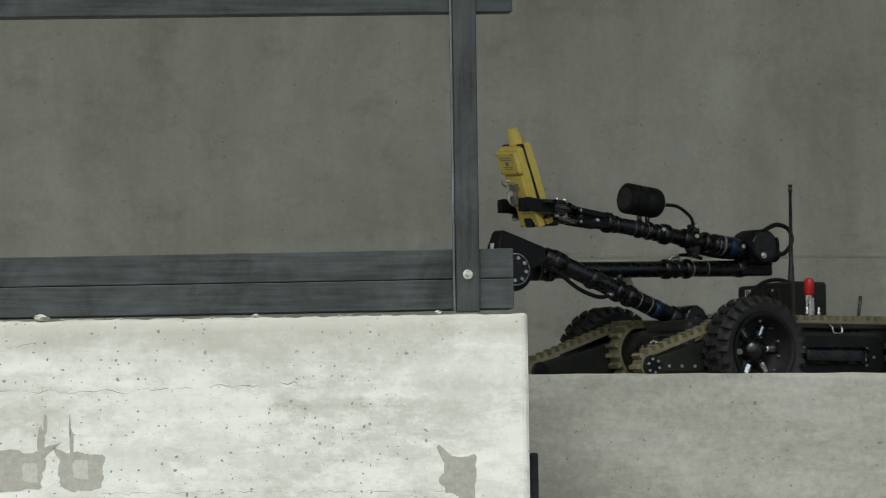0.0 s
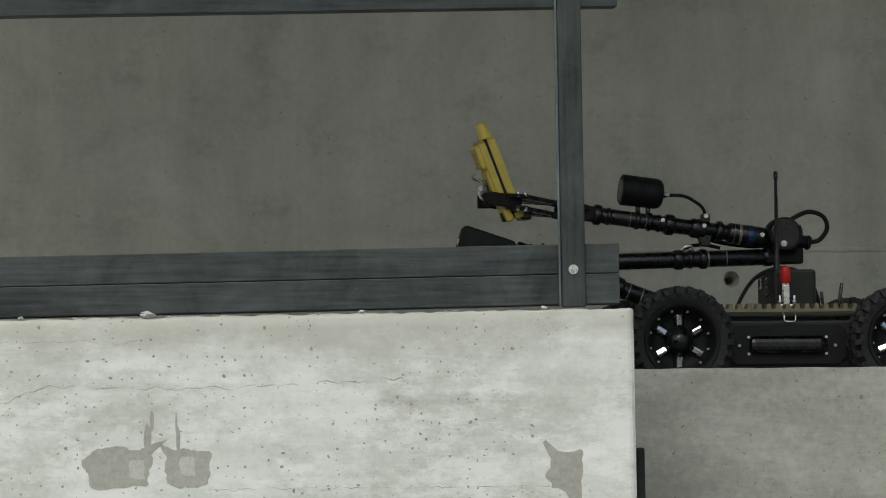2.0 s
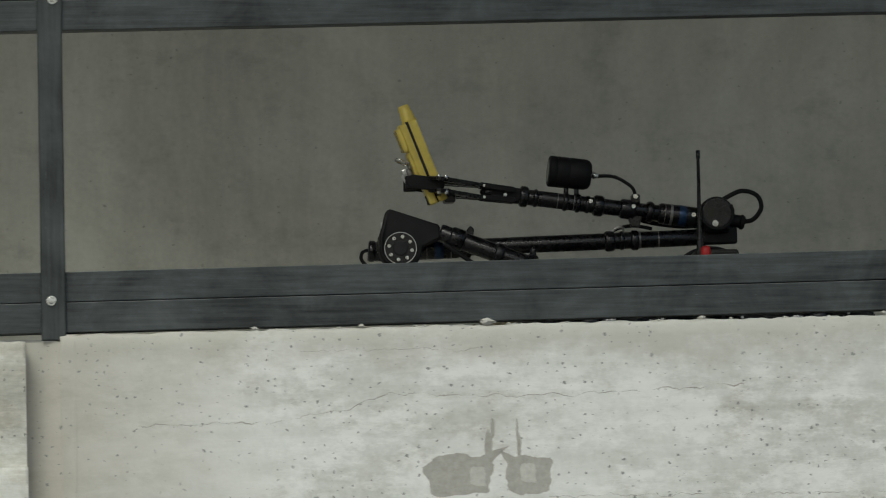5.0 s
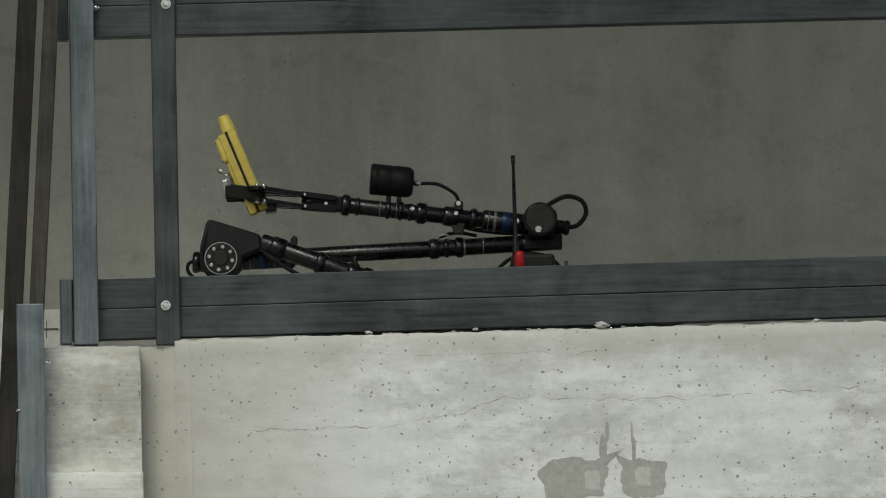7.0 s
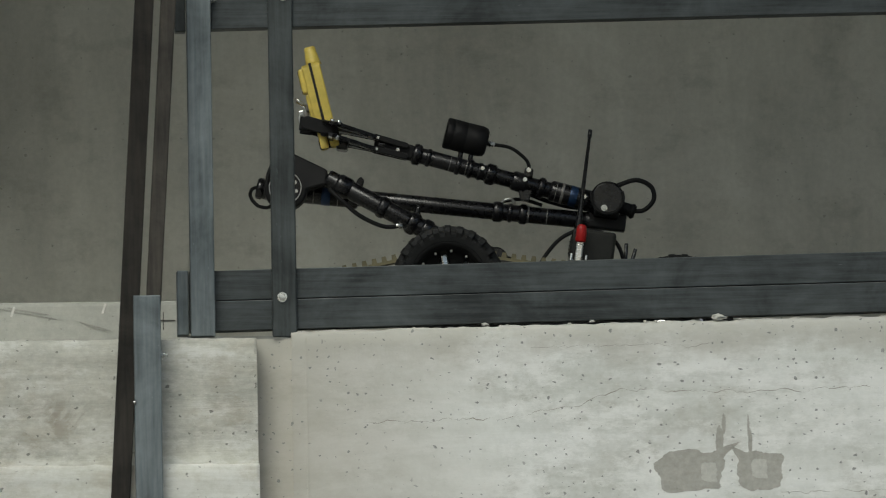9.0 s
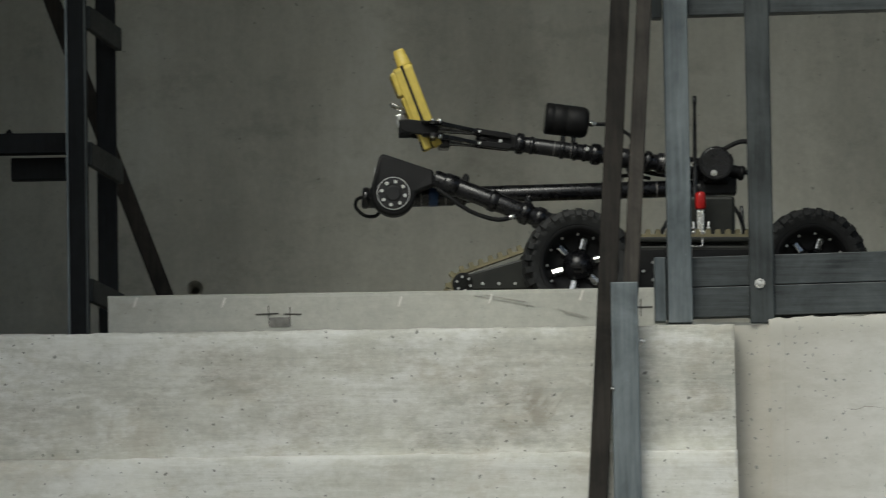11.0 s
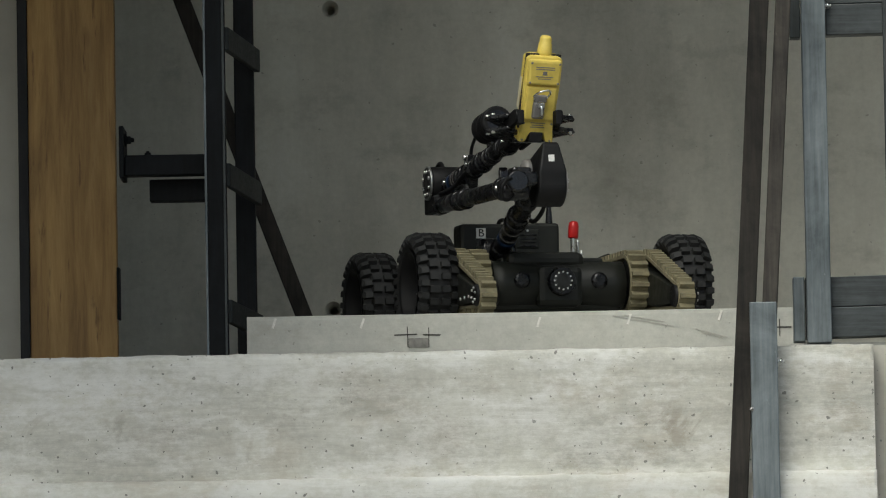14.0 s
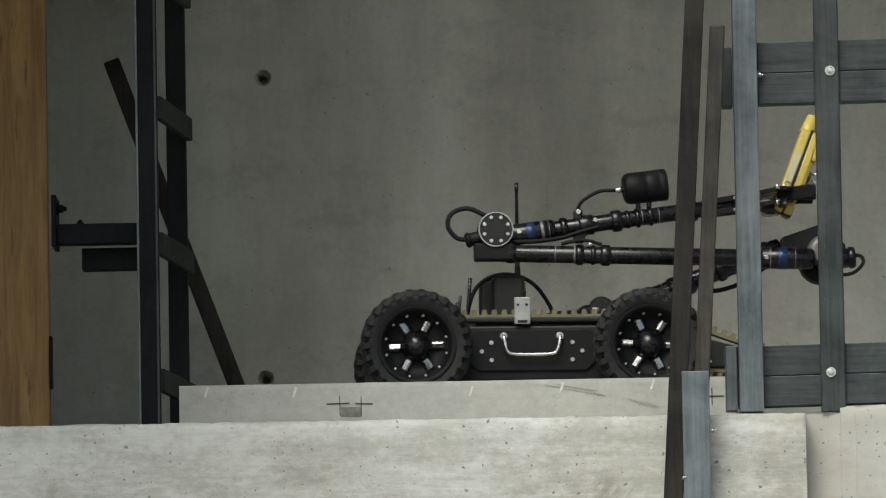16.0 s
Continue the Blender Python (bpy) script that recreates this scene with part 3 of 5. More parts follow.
def plank(bm, x0, x1, z0, z1, slope):
    """Two boxed steel planks with a groove between, rising slightly towards +x."""
    b = bmesh.new()
    mid = (z0 + z1) / 2
    box(b, (x0, 13.992, z0), (x1, 14.035, mid - 0.0006), 0.0014)
    box(b, (x0, 13.9935, mid + 0.0006), (x1, 14.035, z1), 0.0014)
    for v in b.verts:
        v.co.z += slope * (v.co.x - x0)
    join(bm, b)


made("lower_rail", M_STEEL, rail, plank, 0.396, 2.190, 2.562, 2.670, 0.0160)
made("upper_rail", M_STEEL, rail, plank, 0.442, 2.195, 3.102, 3.213, 0.0140)
made("post", M_STEEL_V, rail, box, (2.0835, 13.980, 2.583), (2.1265, 13.9895, 3.62), 0.0018)
made("post_flange", M_GALV, rail, box, (2.0785, 13.984, 2.585), (2.0830, 13.9895, 3.62), 0.001, label="lighter edge of the angle post")
made("post", M_STEEL_V, rail, box, (0.5425, 13.980, 2.550), (0.5865, 13.9895, 3.62), 0.0025)
made("corner_post", M_GALV, rail, box, (0.3975, 13.962, 2.552), (0.4405, 14.000, 3.62), 0.0016)
made("end_plate", M_STEEL_V, rail, box, (0.378, 13.99, 3.098), (0.3965, 14.03, 3.205), 0.0018)
made("end_plate", M_GALV, rail, box, (0.374, 13.985, 2.556), (0.3945, 14.03, 2.671), 0.0018)
for x, z in ((2.1045, 2.6505), (0.5605, 2.621), (0.5700, 3.159), (2.1045, 3.20)):
    made("bolt", M_CHROME, rail, hexbolt, (x, 13.980, z), (0, -1, 0), 0.0062, 0.008, label="bright hexagon bolt")
made("bolt", M_CHROME, rail, hexbolt, (0.4405, 13.980, 3.1535), (1, 0, 0.0), 0.0055, 0.008, label="bright hexagon bolt")

# ---- the struts in front of the wall ----
strut = tagged(new("strut_frame"), "brown and grey steel struts bolted together before the wall", "steel frame")


def bar(bm, xt, zt, xb, zb, w, y0, y1, bevel=0.002):
    """A flat bar from (xt, zt) down to (xb, zb)."""
    b = bmesh.new()
    box(b, (-w / 2, y0, zb), (w / 2, y1, zt), bevel)
    for v in b.verts:
        v.co.x += xb + (xt - xb) * (v.co.z - zb) / (zt - zb)
    join(bm, b)


def angle_bar(bm, xt, zt, xb, zb, w, y0):
    bar(bm, xt, zt, xb, zb, w, y0, y0 + 0.006)
    bar(bm, xt + w / 2 - 0.003, zt, xb + w / 2 - 0.003, zb, 0.006, y0 + 0.004, y0 + 0.034)


made("long_bar", M_RUST, strut, angle_bar, 0.3495, 3.60, 0.1265, 0.0, 0.034, 13.872)
made("short_bar", M_RUST_PALE, strut, bar, 0.3695, 3.232, 0.326, 2.55, 0.027, 13.884, 13.892, 0.003)
made("foot_post", M_GALV, strut, box, (0.2935, 13.862, 0.0), (0.3415, 13.912, 2.618), 0.0018)
made("bolt", M_CHROME, strut, hexbolt, (0.3415, 13.885, 2.514), (1, 0, 0), 0.006, 0.008, label="bright hexagon bolt")
made("bolt", M_CHROME, strut, hexbolt, (0.2965, 13.862, 2.43), (-1, 0, 0), 0.004, 0.004, label="small bolt")

# dark pipe at the end of the parapet
pipe = tagged(made("downpipe", M_RUNG, None, box, (2.248, 14.20, 0.0), (2.263, 14.23, 2.343), 0.004), "black flat steel strip beside the parapet", "pipe")

# ---- the gate frame, brace, plywood and door at the far end ----
gate = tagged(new("gate_frame"), "black steel ladder-like frame standing beside the slab", "steel frame")
made("front_post", M_BLACKSTEEL, gate, box, (-0.689, 14.50, 2.2), (-0.652, 14.54, 4.6), 0.003)
made("rear_post", M_BLACKSTEEL, gate, box, (-0.652, 14.89, 2.2), (-0.615, 14.93, 4.6), 0.003)


def rung(bm, z):
    b = bmesh.new()
    box(b, (-0.006, 14.53, z - 0.043), (0.006, 14.912, z), 0.002)
    for v in b.verts:
        v.co.x += -0.651 + 0.042 * (v.co.y - 14.53) / 0.38
    join(bm, b)


for z in (2.694, 2.947, 3.200, 3.453, 3.706):
    made("rung", M_RUNG, gate, rung, z, label="grey rung between the posts")
# the post's lit edges, put in as thin strips of paler steel
made("edge_strip", M_GALV, gate, box, (-0.6915, 14.497, 2.2), (-0.687, 14.50, 4.6), 0.001)
made("edge_strip", M_STEEL_V, gate, box, (-0.657, 14.497, 2.2), (-0.6525, 14.4998, 4.6), 0.001)
bracket = tagged(new("wall_bracket"), "black steel bracket with a bolted plate", "bracket")
made("upper_arm", M_BLACKSTEEL, bracket, box, (-0.842, 14.56, 2.930), (-0.689, 14.60, 2.968), 0.002)
made("lower_arm", M_BLACKSTEEL, bracket, box, (-0.800, 14.62, 2.887), (-0.689, 14.66, 2.928), 0.002)
made("plate", M_BLACKSTEEL, bracket, box, (-0.852, 14.55, 2.926), (-0.843, 14.66, 3.022), 0.002)
made("bolt", M_BLACKSTEEL, bracket, hexbolt, (-0.843, 14.58, 2.998), (1, 0, 0), 0.008, 0.012)
made("bolt", M_BLACKSTEEL, bracket, hexbolt, (-0.800, 14.58, 2.968), (0, 0, 1), 0.006, 0.006)


def brace_bar(bm):
    b = bmesh.new()
    box(b, (-0.016, 15.18, -0.42), (0.016, 15.21, 0.338), 0.003)
    join(bm, b, Matrix.Translation((-0.653, 0, 3.03)) @ Matrix.Rotation(radians(-20.2), 4, "Y") @ Matrix.Translation((0, 0, 0)))


brace = tagged(made("brace", M_RUST, None, brace_bar), "brown steel diagonal brace behind the gate frame", "steel bar")
board = tagged(made("plywood_board", M_TIMBER, None, box, (-1.044, 14.90, 2.2), (-0.879, 14.94, 4.5), 0.002), "upright orange-brown plywood board", "board")
# the dark of the gap beside the door, put in as a black strip
made("edge_strip", M_DARK, board, box, (-1.063, 14.895, 2.2), (-1.0445, 14.93, 4.5), 0.002, label="dark strip standing in for the shaded door gap")
made("latch_plate", M_BLACKSTEEL, board, box, (-0.8785, 14.88, 2.690), (-0.873, 14.92, 2.788), 0.001, label="black latch plate")
door = tagged(new("door_1"), "pale grey flush door with a lever handle", "door", kind="structure")
made("door_leaf", M_DOOR, door, box, (-2.05, 15.0, 2.2), (-1.066, 15.045, 4.2), 0.002)
made("handle_plate", M_GREYCLIP, door, box, (-1.214, 14.992, 2.652), (-1.197, 14.9995, 2.732), 0.002, label="dark metal handle plate")
handle = bmesh.new()
rod(handle, (-1.205, 14.995, 2.697), (-1.205, 14.955, 2.697), 0.006)
hose(handle, [(-1.205, 14.957, 2.697), (-1.19, 14.952, 2.697), (-1.165, 14.952, 2.698), (-1.152, 14.955, 2.6975)], 0.0055)
part("lever_handle", handle, M_GREYCLIP, door, "dark metal lever handle")

# ---- the robot: x forward, y to its left, z up, its origin on the floor between the wheels ----
robot = tagged(new("robot"), "black wheeled inspection robot with a folded arm holding a yellow detector", "robot")
R_WHEEL = 0.105
Z_WHEEL = 0.0825
YC = -0.020     # the hull and wheels lie this far to the right of the origin


def hull(bm):
    box(bm, (-0.285, -0.125, 0.040), (0.235, 0.125, 0.128), 0.008)
    box(bm, (-0.10, -0.134, 0.120), (0.13, 0.134, 0.134), 0.003)
    box(bm, (-0.26, -0.10, 0.126), (0.20, 0.10, 0.142), 0.005)


chassis = made("chassis", M_HULL, robot, hull)
# front bulkhead: two barrels and a camera block
front = bmesh.new()
for s in (-1, 1):
    turned(front, (0.215, s * 0.030, 0.088), (0.215, s * 0.128, 0.088), [(0, 0.036), (0.1, 0.043), (0.75, 0.045), (1, 0.046)], 28)
box(front, (0.19, -0.044, 0.045), (0.262, 0.044, 0.122), 0.012)
box(front, (0.13, -0.095, 0.118), (0.235, 0.055, 0.150), 0.012)
bulkhead = part("front_bulkhead", front, M_HULL, robot)
lens = made("drive_camera", M_BLACK, bulkhead, turned, (0.255, 0.0, 0.092), (0.276, 0.0, 0.092), [(0, 0.027), (0.7, 0.027), (1, 0.0245)], 28, label="black camera ring")
made("lens", M_LENS, bulkhead, turned, (0.272, 0.0, 0.092), (0.2785, 0.0, 0.092), [(0, 0.021), (0.6, 0.020), (1, 0.013)], 28, label="dark glass lens")
for i in range(12):
    a = 2 * math.pi * i / 12
    made("light_spot", M_WHITE, bulkhead, rod, (0.2745, 0.0165 * math.cos(a), 0.092 + 0.0165 * math.sin(a)), (0.2790, 0.0165 * math.cos(a), 0.092 + 0.0165 * math.sin(a)), 0.0019, seg=8)
for s in (-1, 1):
    made("hatch", M_BLACK, bulkhead, turned, (0.246, s * 0.075, 0.094), (0.264, s * 0.075, 0.094), [(0, 0.016), (0.9, 0.0155), (1, 0.009)], 20, label="round black cap")


for s in (-1, 1):
    # the frame beside the hull that carries the tracks and the panel on its outer side
    made("side_frame", M_HULL, robot, box, (-0.13, min(s * 0.127, s * 0.205), 0.045), (0.13, max(s * 0.127, s * 0.205), 0.122), 0.004)
    out = [(-0.118, 0.066), (-0.100, 0.050), (0.100, 0.050), (0.118, 0.066), (0.118, 0.112), (0.104, 0.126), (-0.104, 0.126), (-0.118, 0.112)]
    panel = made("side_panel", M_MATT, robot, prism, out, s * 0.2065, s * 0.212, 0.0015)
    panel.location.z = -0.012
    if s < 0:
        made("handle", M_CHROME, panel, hose, [(-0.052, -0.212, 0.114), (-0.052, -0.222, 0.113), (-0.050, -0.226, 0.100), (-0.046, -0.227, 0.086), (-0.036, -0.227, 0.080), (0.0, -0.227, 0.0785), (0.036, -0.227, 0.080), (0.046, -0.227, 0.086), (0.050, -0.226, 0.100), (0.052, -0.222, 0.113), (0.052, -0.212, 0.114)], 0.0034, label="bright bent-wire carrying handle")
        for x in (-0.052, 0.052):
            made("boss", M_CHROME, panel, turned, (x, -0.211, 0.114), (x, -0.2165, 0.114), [(0, 0.0078), (0.6, 0.0076), (1, 0.0060)], 16, label="round bright handle boss")
    else:
        made("grip_slot", M_BLACK, panel, box, (-0.075, 0.211, 0.072), (0.075, 0.219, 0.104), 0.012, 3, label="black recessed grip")
    for x in (-0.093, -0.075, 0.075, 0.093):
        for z in ((0.070, 0.102) if abs(x) < 0.08 else (0.086,)):
            made("screw", M_SILVER, panel, rod, (x, s * 0.2105, z), (x, s * 0.2150, z), 0.0042 if s < 0 else 0.003, seg=10)
    made("side_skirt", M_MATT, robot, box, (-0.15, min(s * 0.132, s * 0.2065), 0.020), (0.15, max(s * 0.132, s * 0.2065), 0.047), 0.004)
    made("top_bar", M_HULL, robot, box, (-0.14, min(s * 0.19, s * 0.208), 0.128), (0.14, max(s * 0.19, s * 0.208), 0.138), 0.003)


def loop_points(c0, r0, c1, r1, n=14):
    """The outline of a belt round two wheels, in x and z."""
    (x0, z0), (x1, z1) = c0, c1
    d = math.hypot(x1 - x0, z1 - z0)
    base, tilt = math.atan2(z1 - z0, x1 - x0), math.acos((r0 - r1) / d)
    pts = []
    for i in range(n + 1):
        a = base - tilt + (2 * tilt) * i / n
        pts.append((x1 + r1 * math.cos(a), z1 + r1 * math.sin(a)))
    for i in range(n + 1):
        a = base + tilt + (2 * math.pi - 2 * tilt) * i / n
        pts.append((x0 + r0 * math.cos(a), z0 + r0 * math.sin(a)))
    return pts


def belt(bm, c0, r0, c1, r1, ya, yb, pitch=0.0185, lug=0.0095):
    pts = loop_points(c0, r0, c1, r1)
    inner = loop_points(c0, r0 - 0.006, c1, r1 - 0.006)
    n = len(pts)
    rows = [[bm.verts.new((x, y, z)) for x, z in line] for y, line in ((ya, inner), (ya, pts), (yb, pts), (yb, inner))]
    for a, b in zip(rows, rows[1:] + rows[:1]):
        for i in range(n):
            j = (i + 1) % n
            bm.faces.new((a[i], a[j], b[j], b[i]))
    # cleats at even steps round the loop
    length, walkway = 0.0, []
    for i in range(n):
        (xa, za), (xb, zb) = pts[i], pts[(i + 1) % n]
        walkway.append((length, xa, za, xb, zb))
        length += math.hypot(xb - xa, zb - za)
    count = int(length / pitch)
    for k in range(count):
        s = k * length / count
        at, xa, za, xb, zb = [w for w in walkway if w[0] <= s][-1]
        seg = math.hypot(xb - xa, zb - za)
        u = (s - at) / seg
        dx, dz = (xb - xa) / seg, (zb - za) / seg
        px, pz = xa + (xb - xa) * u, za + (zb - za) * u
        nx, nz = dz, -dx
        b = bmesh.new()
        w, t = 0.0052, 0.0036
        quad = [(-w, 0), (w, 0), (t, lug), (-t, lug)]
        lo = [b.verts.new((px + dx * p + nx * q, ya + 0.002, pz + dz * p + nz * q)) for p, q in quad]
        hi = [b.verts.new((px + dx * p + nx * q, yb - 0.002, pz + dz * p + nz * q)) for p, q in quad]
        b.faces.new(lo)
        b.faces.new(hi[::-1])
        for i in range(4):
            b.faces.new((lo[i], lo[(i + 1) % 4], hi[(i + 1) % 4], hi[i]))
        join(bm, b)


for s in (-1, 1):
    ya, yb = sorted((s * 0.134, s * 0.170))
    main = made("main_track", M_BELT, robot, belt, (-0.215, 0.094), 0.052, (0.215, 0.094), 0.052, ya, yb, label="tan rubber track with cleats")
    for x in (-0.215, 0.215):
        made("sprocket", M_MATT, main, turned, (x, ya + 0.003, 0.094), (x, yb - 0.003, 0.094), [(0, 0.04), (0.15, 0.045), (0.85, 0.045), (1, 0.04)], 24)
    ya, yb = sorted((s * 0.174, s * 0.206))
    flipper = made("flipper_track", M_BELT, robot, belt, (0.215, 0.094), 0.054, (0.425, 0.052), 0.024, ya, yb, label="tan rubber flipper track with cleats")
    out = [(0.215, 0.125), (0.415, 0.070), (0.440, 0.055), (0.432, 0.040), (0.30, 0.042), (0.215, 0.055)]
    made("flipper_plate", M_HULL, flipper, prism, out, s * 0.168 if s > 0 else s * 0.212, s * 0.212 if s > 0 else s * 0.168, 0.003)
    made("idler_wheel", M_MATT, flipper, turned, (0.425, ya - 0.006, 0.052), (0.425, yb + 0.006, 0.052), [(0, 0.018), (0.1, 0.021), (0.9, 0.021), (1, 0.018)], 24)
    for i in range(6):
        a = 2 * math.pi * i / 6 + 0.3
        y = s * 0.212
        made("screw", M_SILVER, flipper, rod, (0.425 + 0.013 * math.cos(a), y, 0.052 + 0.013 * math.sin(a)), (0.425 + 0.013 * math.cos(a), y + s * 0.003, 0.052 + 0.013 * math.sin(a)), 0.0026, seg=8)
    for x in (0.33, 0.36, 0.39):
        made("screw", M_SILVER, flipper, rod, (x, s * 0.211, 0.052), (x, s * 0.2145, 0.052), 0.003, seg=8)


# ---- wheels ----
def tyre_mesh(bm, w=0.074, r=0.0862, lug=0.0100, knobs=26):
    """A knobbly tyre round the y axis: one skin with four rows of raised blocks."""
    # share of the width, radius, row of blocks (0 outer, 1 middle, None plain), rise of a block here
    side = [(0.34, 0.061, None, 0), (0.45, 0.067, None, 0), (0.49, 0.074, None, 0), (0.50, 0.079, 0, 0.003), (0.475, r - 0.005, 0, lug * 0.9), (0.30, r - 0.001, 0, lug),
            (0.26, r, 1, lug * 0.75), (0.045, r + 0.001, 1, lug * 0.75), (0.035, r + 0.001, 1, 0.0)]
    prof = [(-y, *rest) for y, *rest in side] + side[::-1] + [(0.30, 0.057, None, 0), (-0.30, 0.057, None, 0)]
    steps = (0.0, 0.06, 0.52, 0.58)     # foot, top, top, foot of a block along the rim
    rings = []
    for y, rr, row, rise in prof:
        ring = []
        for k in range(knobs):
            for m, s in enumerate(steps):
                up = row is not None and m in (1, 2)
                a = 2 * math.pi * (k + s + (0.5 if row == 1 else 0.0)) / knobs
                out = 1.09 if up and abs(y) > 0.48 else 1.0
                q = rr + (rise if up else 0.0)
                ring.append(bm.verts.new((q * math.cos(a), y * w * out, q * math.sin(a))))
        rings.append(ring)
    n = len(rings[0])
    for p, (a, b) in enumerate(zip(rings, rings[1:] + rings[:1])):
        off = 0
        ra, rb = prof[p][2], prof[(p + 1) % len(prof)][2]
        if ra == 0 and rb == 1:
            off = -2
        elif ra == 1 and rb == 0:
            off = 2
        for i in range(n):
            bm.faces.new((a[i], a[(i + 1) % n], b[(i + 1 + off) % n], b[(i + off) % n]))


def rim_mesh(bm, s):
    """A dished black rim, its open side towards s."""
    y = s * 0.037
    seg = 40
    prof = [(y, 0.066), (y, 0.062), (y - s * 0.004, 0.058), (y - s * 0.040, 0.054), (y - s * 0.047, 0.030), (y - s * 0.038, 0.020), (y - s * 0.036, 0.014), (y - s * 0.036, 0.0005)]
    rings = [[bm.verts.new((rr * math.cos(2 * math.pi * i / seg), yy, rr * math.sin(2 * math.pi * i / seg))) for i in range(seg)] for yy, rr in prof]
    for a, b in zip(rings, rings[1:]):
        for i in range(seg):
            bm.faces.new((a[i], a[(i + 1) % seg], b[(i + 1) % seg], b[i])).smooth = True
    back = [[bm.verts.new((rr * math.cos(2 * math.pi * i / seg), -s * yy, rr * math.sin(2 * math.pi * i / seg))) for i in range(seg)] for yy, rr in ((0.032, 0.064), (0.022, 0.05), (0.022, 0.001))]
    for a, b in zip(back, back[1:]):
        for i in range(seg):
            bm.faces.new((a[i], b[i], b[(i + 1) % seg], a[(i + 1) % seg])).smooth = True


def spoke(bm, s, i):
    b = bmesh.new()
    y = s * 0.037
    box(b, (0.026, min(y - s * 0.046, y - s * 0.034), -0.0055), (0.047, max(y - s * 0.046, y - s * 0.034), 0.0055), 0.002, 1)
    lean = Matrix.Translation((0, y - s * 0.036, 0)) @ Matrix.Rotation(radians(24), 4, "X") @ Matrix.Translation((0, s * 0.036 - y, 0))
    join(bm, b, Matrix.Rotation(2 * math.pi * i / 6, 4, "Y") @ lean)


def web(bm, s, i):
    b = bmesh.new()
    y = s * 0.037
    box(b, (0.012, min(y - s * 0.054, y - s * 0.039), -0.009), (0.057, max(y - s * 0.054, y - s * 0.039), 0.009), 0.003, 1)
    join(bm, b, Matrix.Rotation(2 * math.pi * i / 6, 4, "Y"))


WHEELS = []
for x in (0.215, -0.215):
    for s in (-1, 1):
        wheel = made("wheel", M_MATT, robot, rim_mesh, s)
        wheel.location = (x, s * 0.246 + YC, Z_WHEEL)
        made("tyre", M_RUBBER, wheel, tyre_mesh, label="black knobbly rubber tyre")
        made("hub", M_BLACK, wheel, turned, (0, s * -0.010, 0), (0, s * 0.018, 0), [(0, 0.026), (0.3, 0.0255), (0.62, 0.021), (0.9, 0.011), (1, 0.004)], 24)
        for i in range(6):
            made("web", M_MATT, wheel, web, s, i)
            made("spoke_insert", M_INSERT, wheel, spoke, s, i, label="bright silver spoke insert")
        for i in range(12):
            a = 2 * math.pi * (i + 0.5) / 12
            made("screw", M_SILVER, wheel, rod, (0.0525 * math.cos(a), s * -0.004, 0.0525 * math.sin(a)), (0.0525 * math.cos(a), s * 0.006, 0.0525 * math.sin(a)), 0.0022, seg=6)
        for ob in (wheel, *wheel.children):
            ob.data.transform(Matrix.Diagonal((1.09, 1.0, 1.09, 1.0)))
        WHEELS.append((wheel, x, s))
    made("axle", M_BLACK, robot, rod, (x, -0.215, Z_WHEEL), (x, 0.215, Z_WHEEL), 0.016)

for ob in robot.children:
    if not ob.name.startswith("wheel"):
        ob.location.y = YC

# ---- deck: box, aerials, clamp, cables ----
box_bm = bmesh.new()
box(box_bm, (-0.066, -0.142, 0.140), (-0.008, -0.040, 0.224), 0.007)
box(box_bm, (-0.086, -0.052, 0.140), (-0.003, 0.052, 0.226), 0.006)
box(box_bm, (-0.008, -0.035, 0.176), (-0.001, 0.012, 0.214), 0.003)
ebox = part("electronics_box", box_bm, M_HULL, robot, "black plastic electronics box")
for k in range(4):
    made("vent_slot", M_BLACK, ebox, box, (-0.0025, -0.028, 0.180 + 0.007 * k), (0.0005, 0.006, 0.183 + 0.007 * k), 0.001)
made("screw", M_SILVER, ebox, rod, (-0.003, -0.012, 0.2105), (0.001, -0.012, 0.2105), 0.0026, seg=8)
plate = made("letter_plate", M_BLACK, ebox, box, (-0.0085, -0.1130, 0.194), (-0.0065, -0.0910, 0.217), 0.0008, label="black-rimmed plate with the letter B")
made("plate_face", M_WHITE, plate, box, (-0.0070, -0.1113, 0.1957), (-0.0056, -0.0927, 0.2153), 0.0004, label="white plate face")
letter = bpy.data.curves.new("letter", "FONT")
letter.body, letter.size, letter.extrude, letter.align_x, letter.align_y = "B", 0.021, 0.0004, "CENTER", "CENTER"
letter_ob = new("letter", letter)
letter_ob.data.materials.append(M_BLACK)
letter_ob.parent = plate
letter_ob.matrix_basis = pose(-0.0050, -0.1020, 0.2055, 90, 0, 90)
aerial = bmesh.new()
turned(aerial, (-0.013, 0.034, 0.214), (-0.013, 0.034, 0.415), [(0, 0.0075), (0.05, 0.0072), (0.28, 0.0042), (0.92, 0.0030), (0.93, 0.0042), (1, 0.0040)], 12)
part("aerial", aerial, M_BLACK, robot, "black whip aerial")
for x, y, z, r in ((-0.112, -0.11, 0.222, 0.0035), (-0.130, -0.10, 0.190, 0.003)):
    made("short_aerial", M_BLACK, robot, rod, (x - 0.004, y, 0.126), (x + 0.004, y, z), r, seg=8)
made("short_aerial", M_BLACK, robot, rod, (-0.113, 0.11, 0.125), (-0.124, 0.11, 0.196), 0.0035, seg=8)
clamp = bmesh.new()
box(clamp, (-0.041, 0.074, 0.140), (-0.013, 0.092, 0.158), 0.002)
box(clamp, (-0.044, 0.072, 0.156), (-0.010, 0.095, 0.161), 0.0015)
box(clamp, (-0.034, 0.076, 0.160), (-0.020, 0.081, 0.206), 0.002)
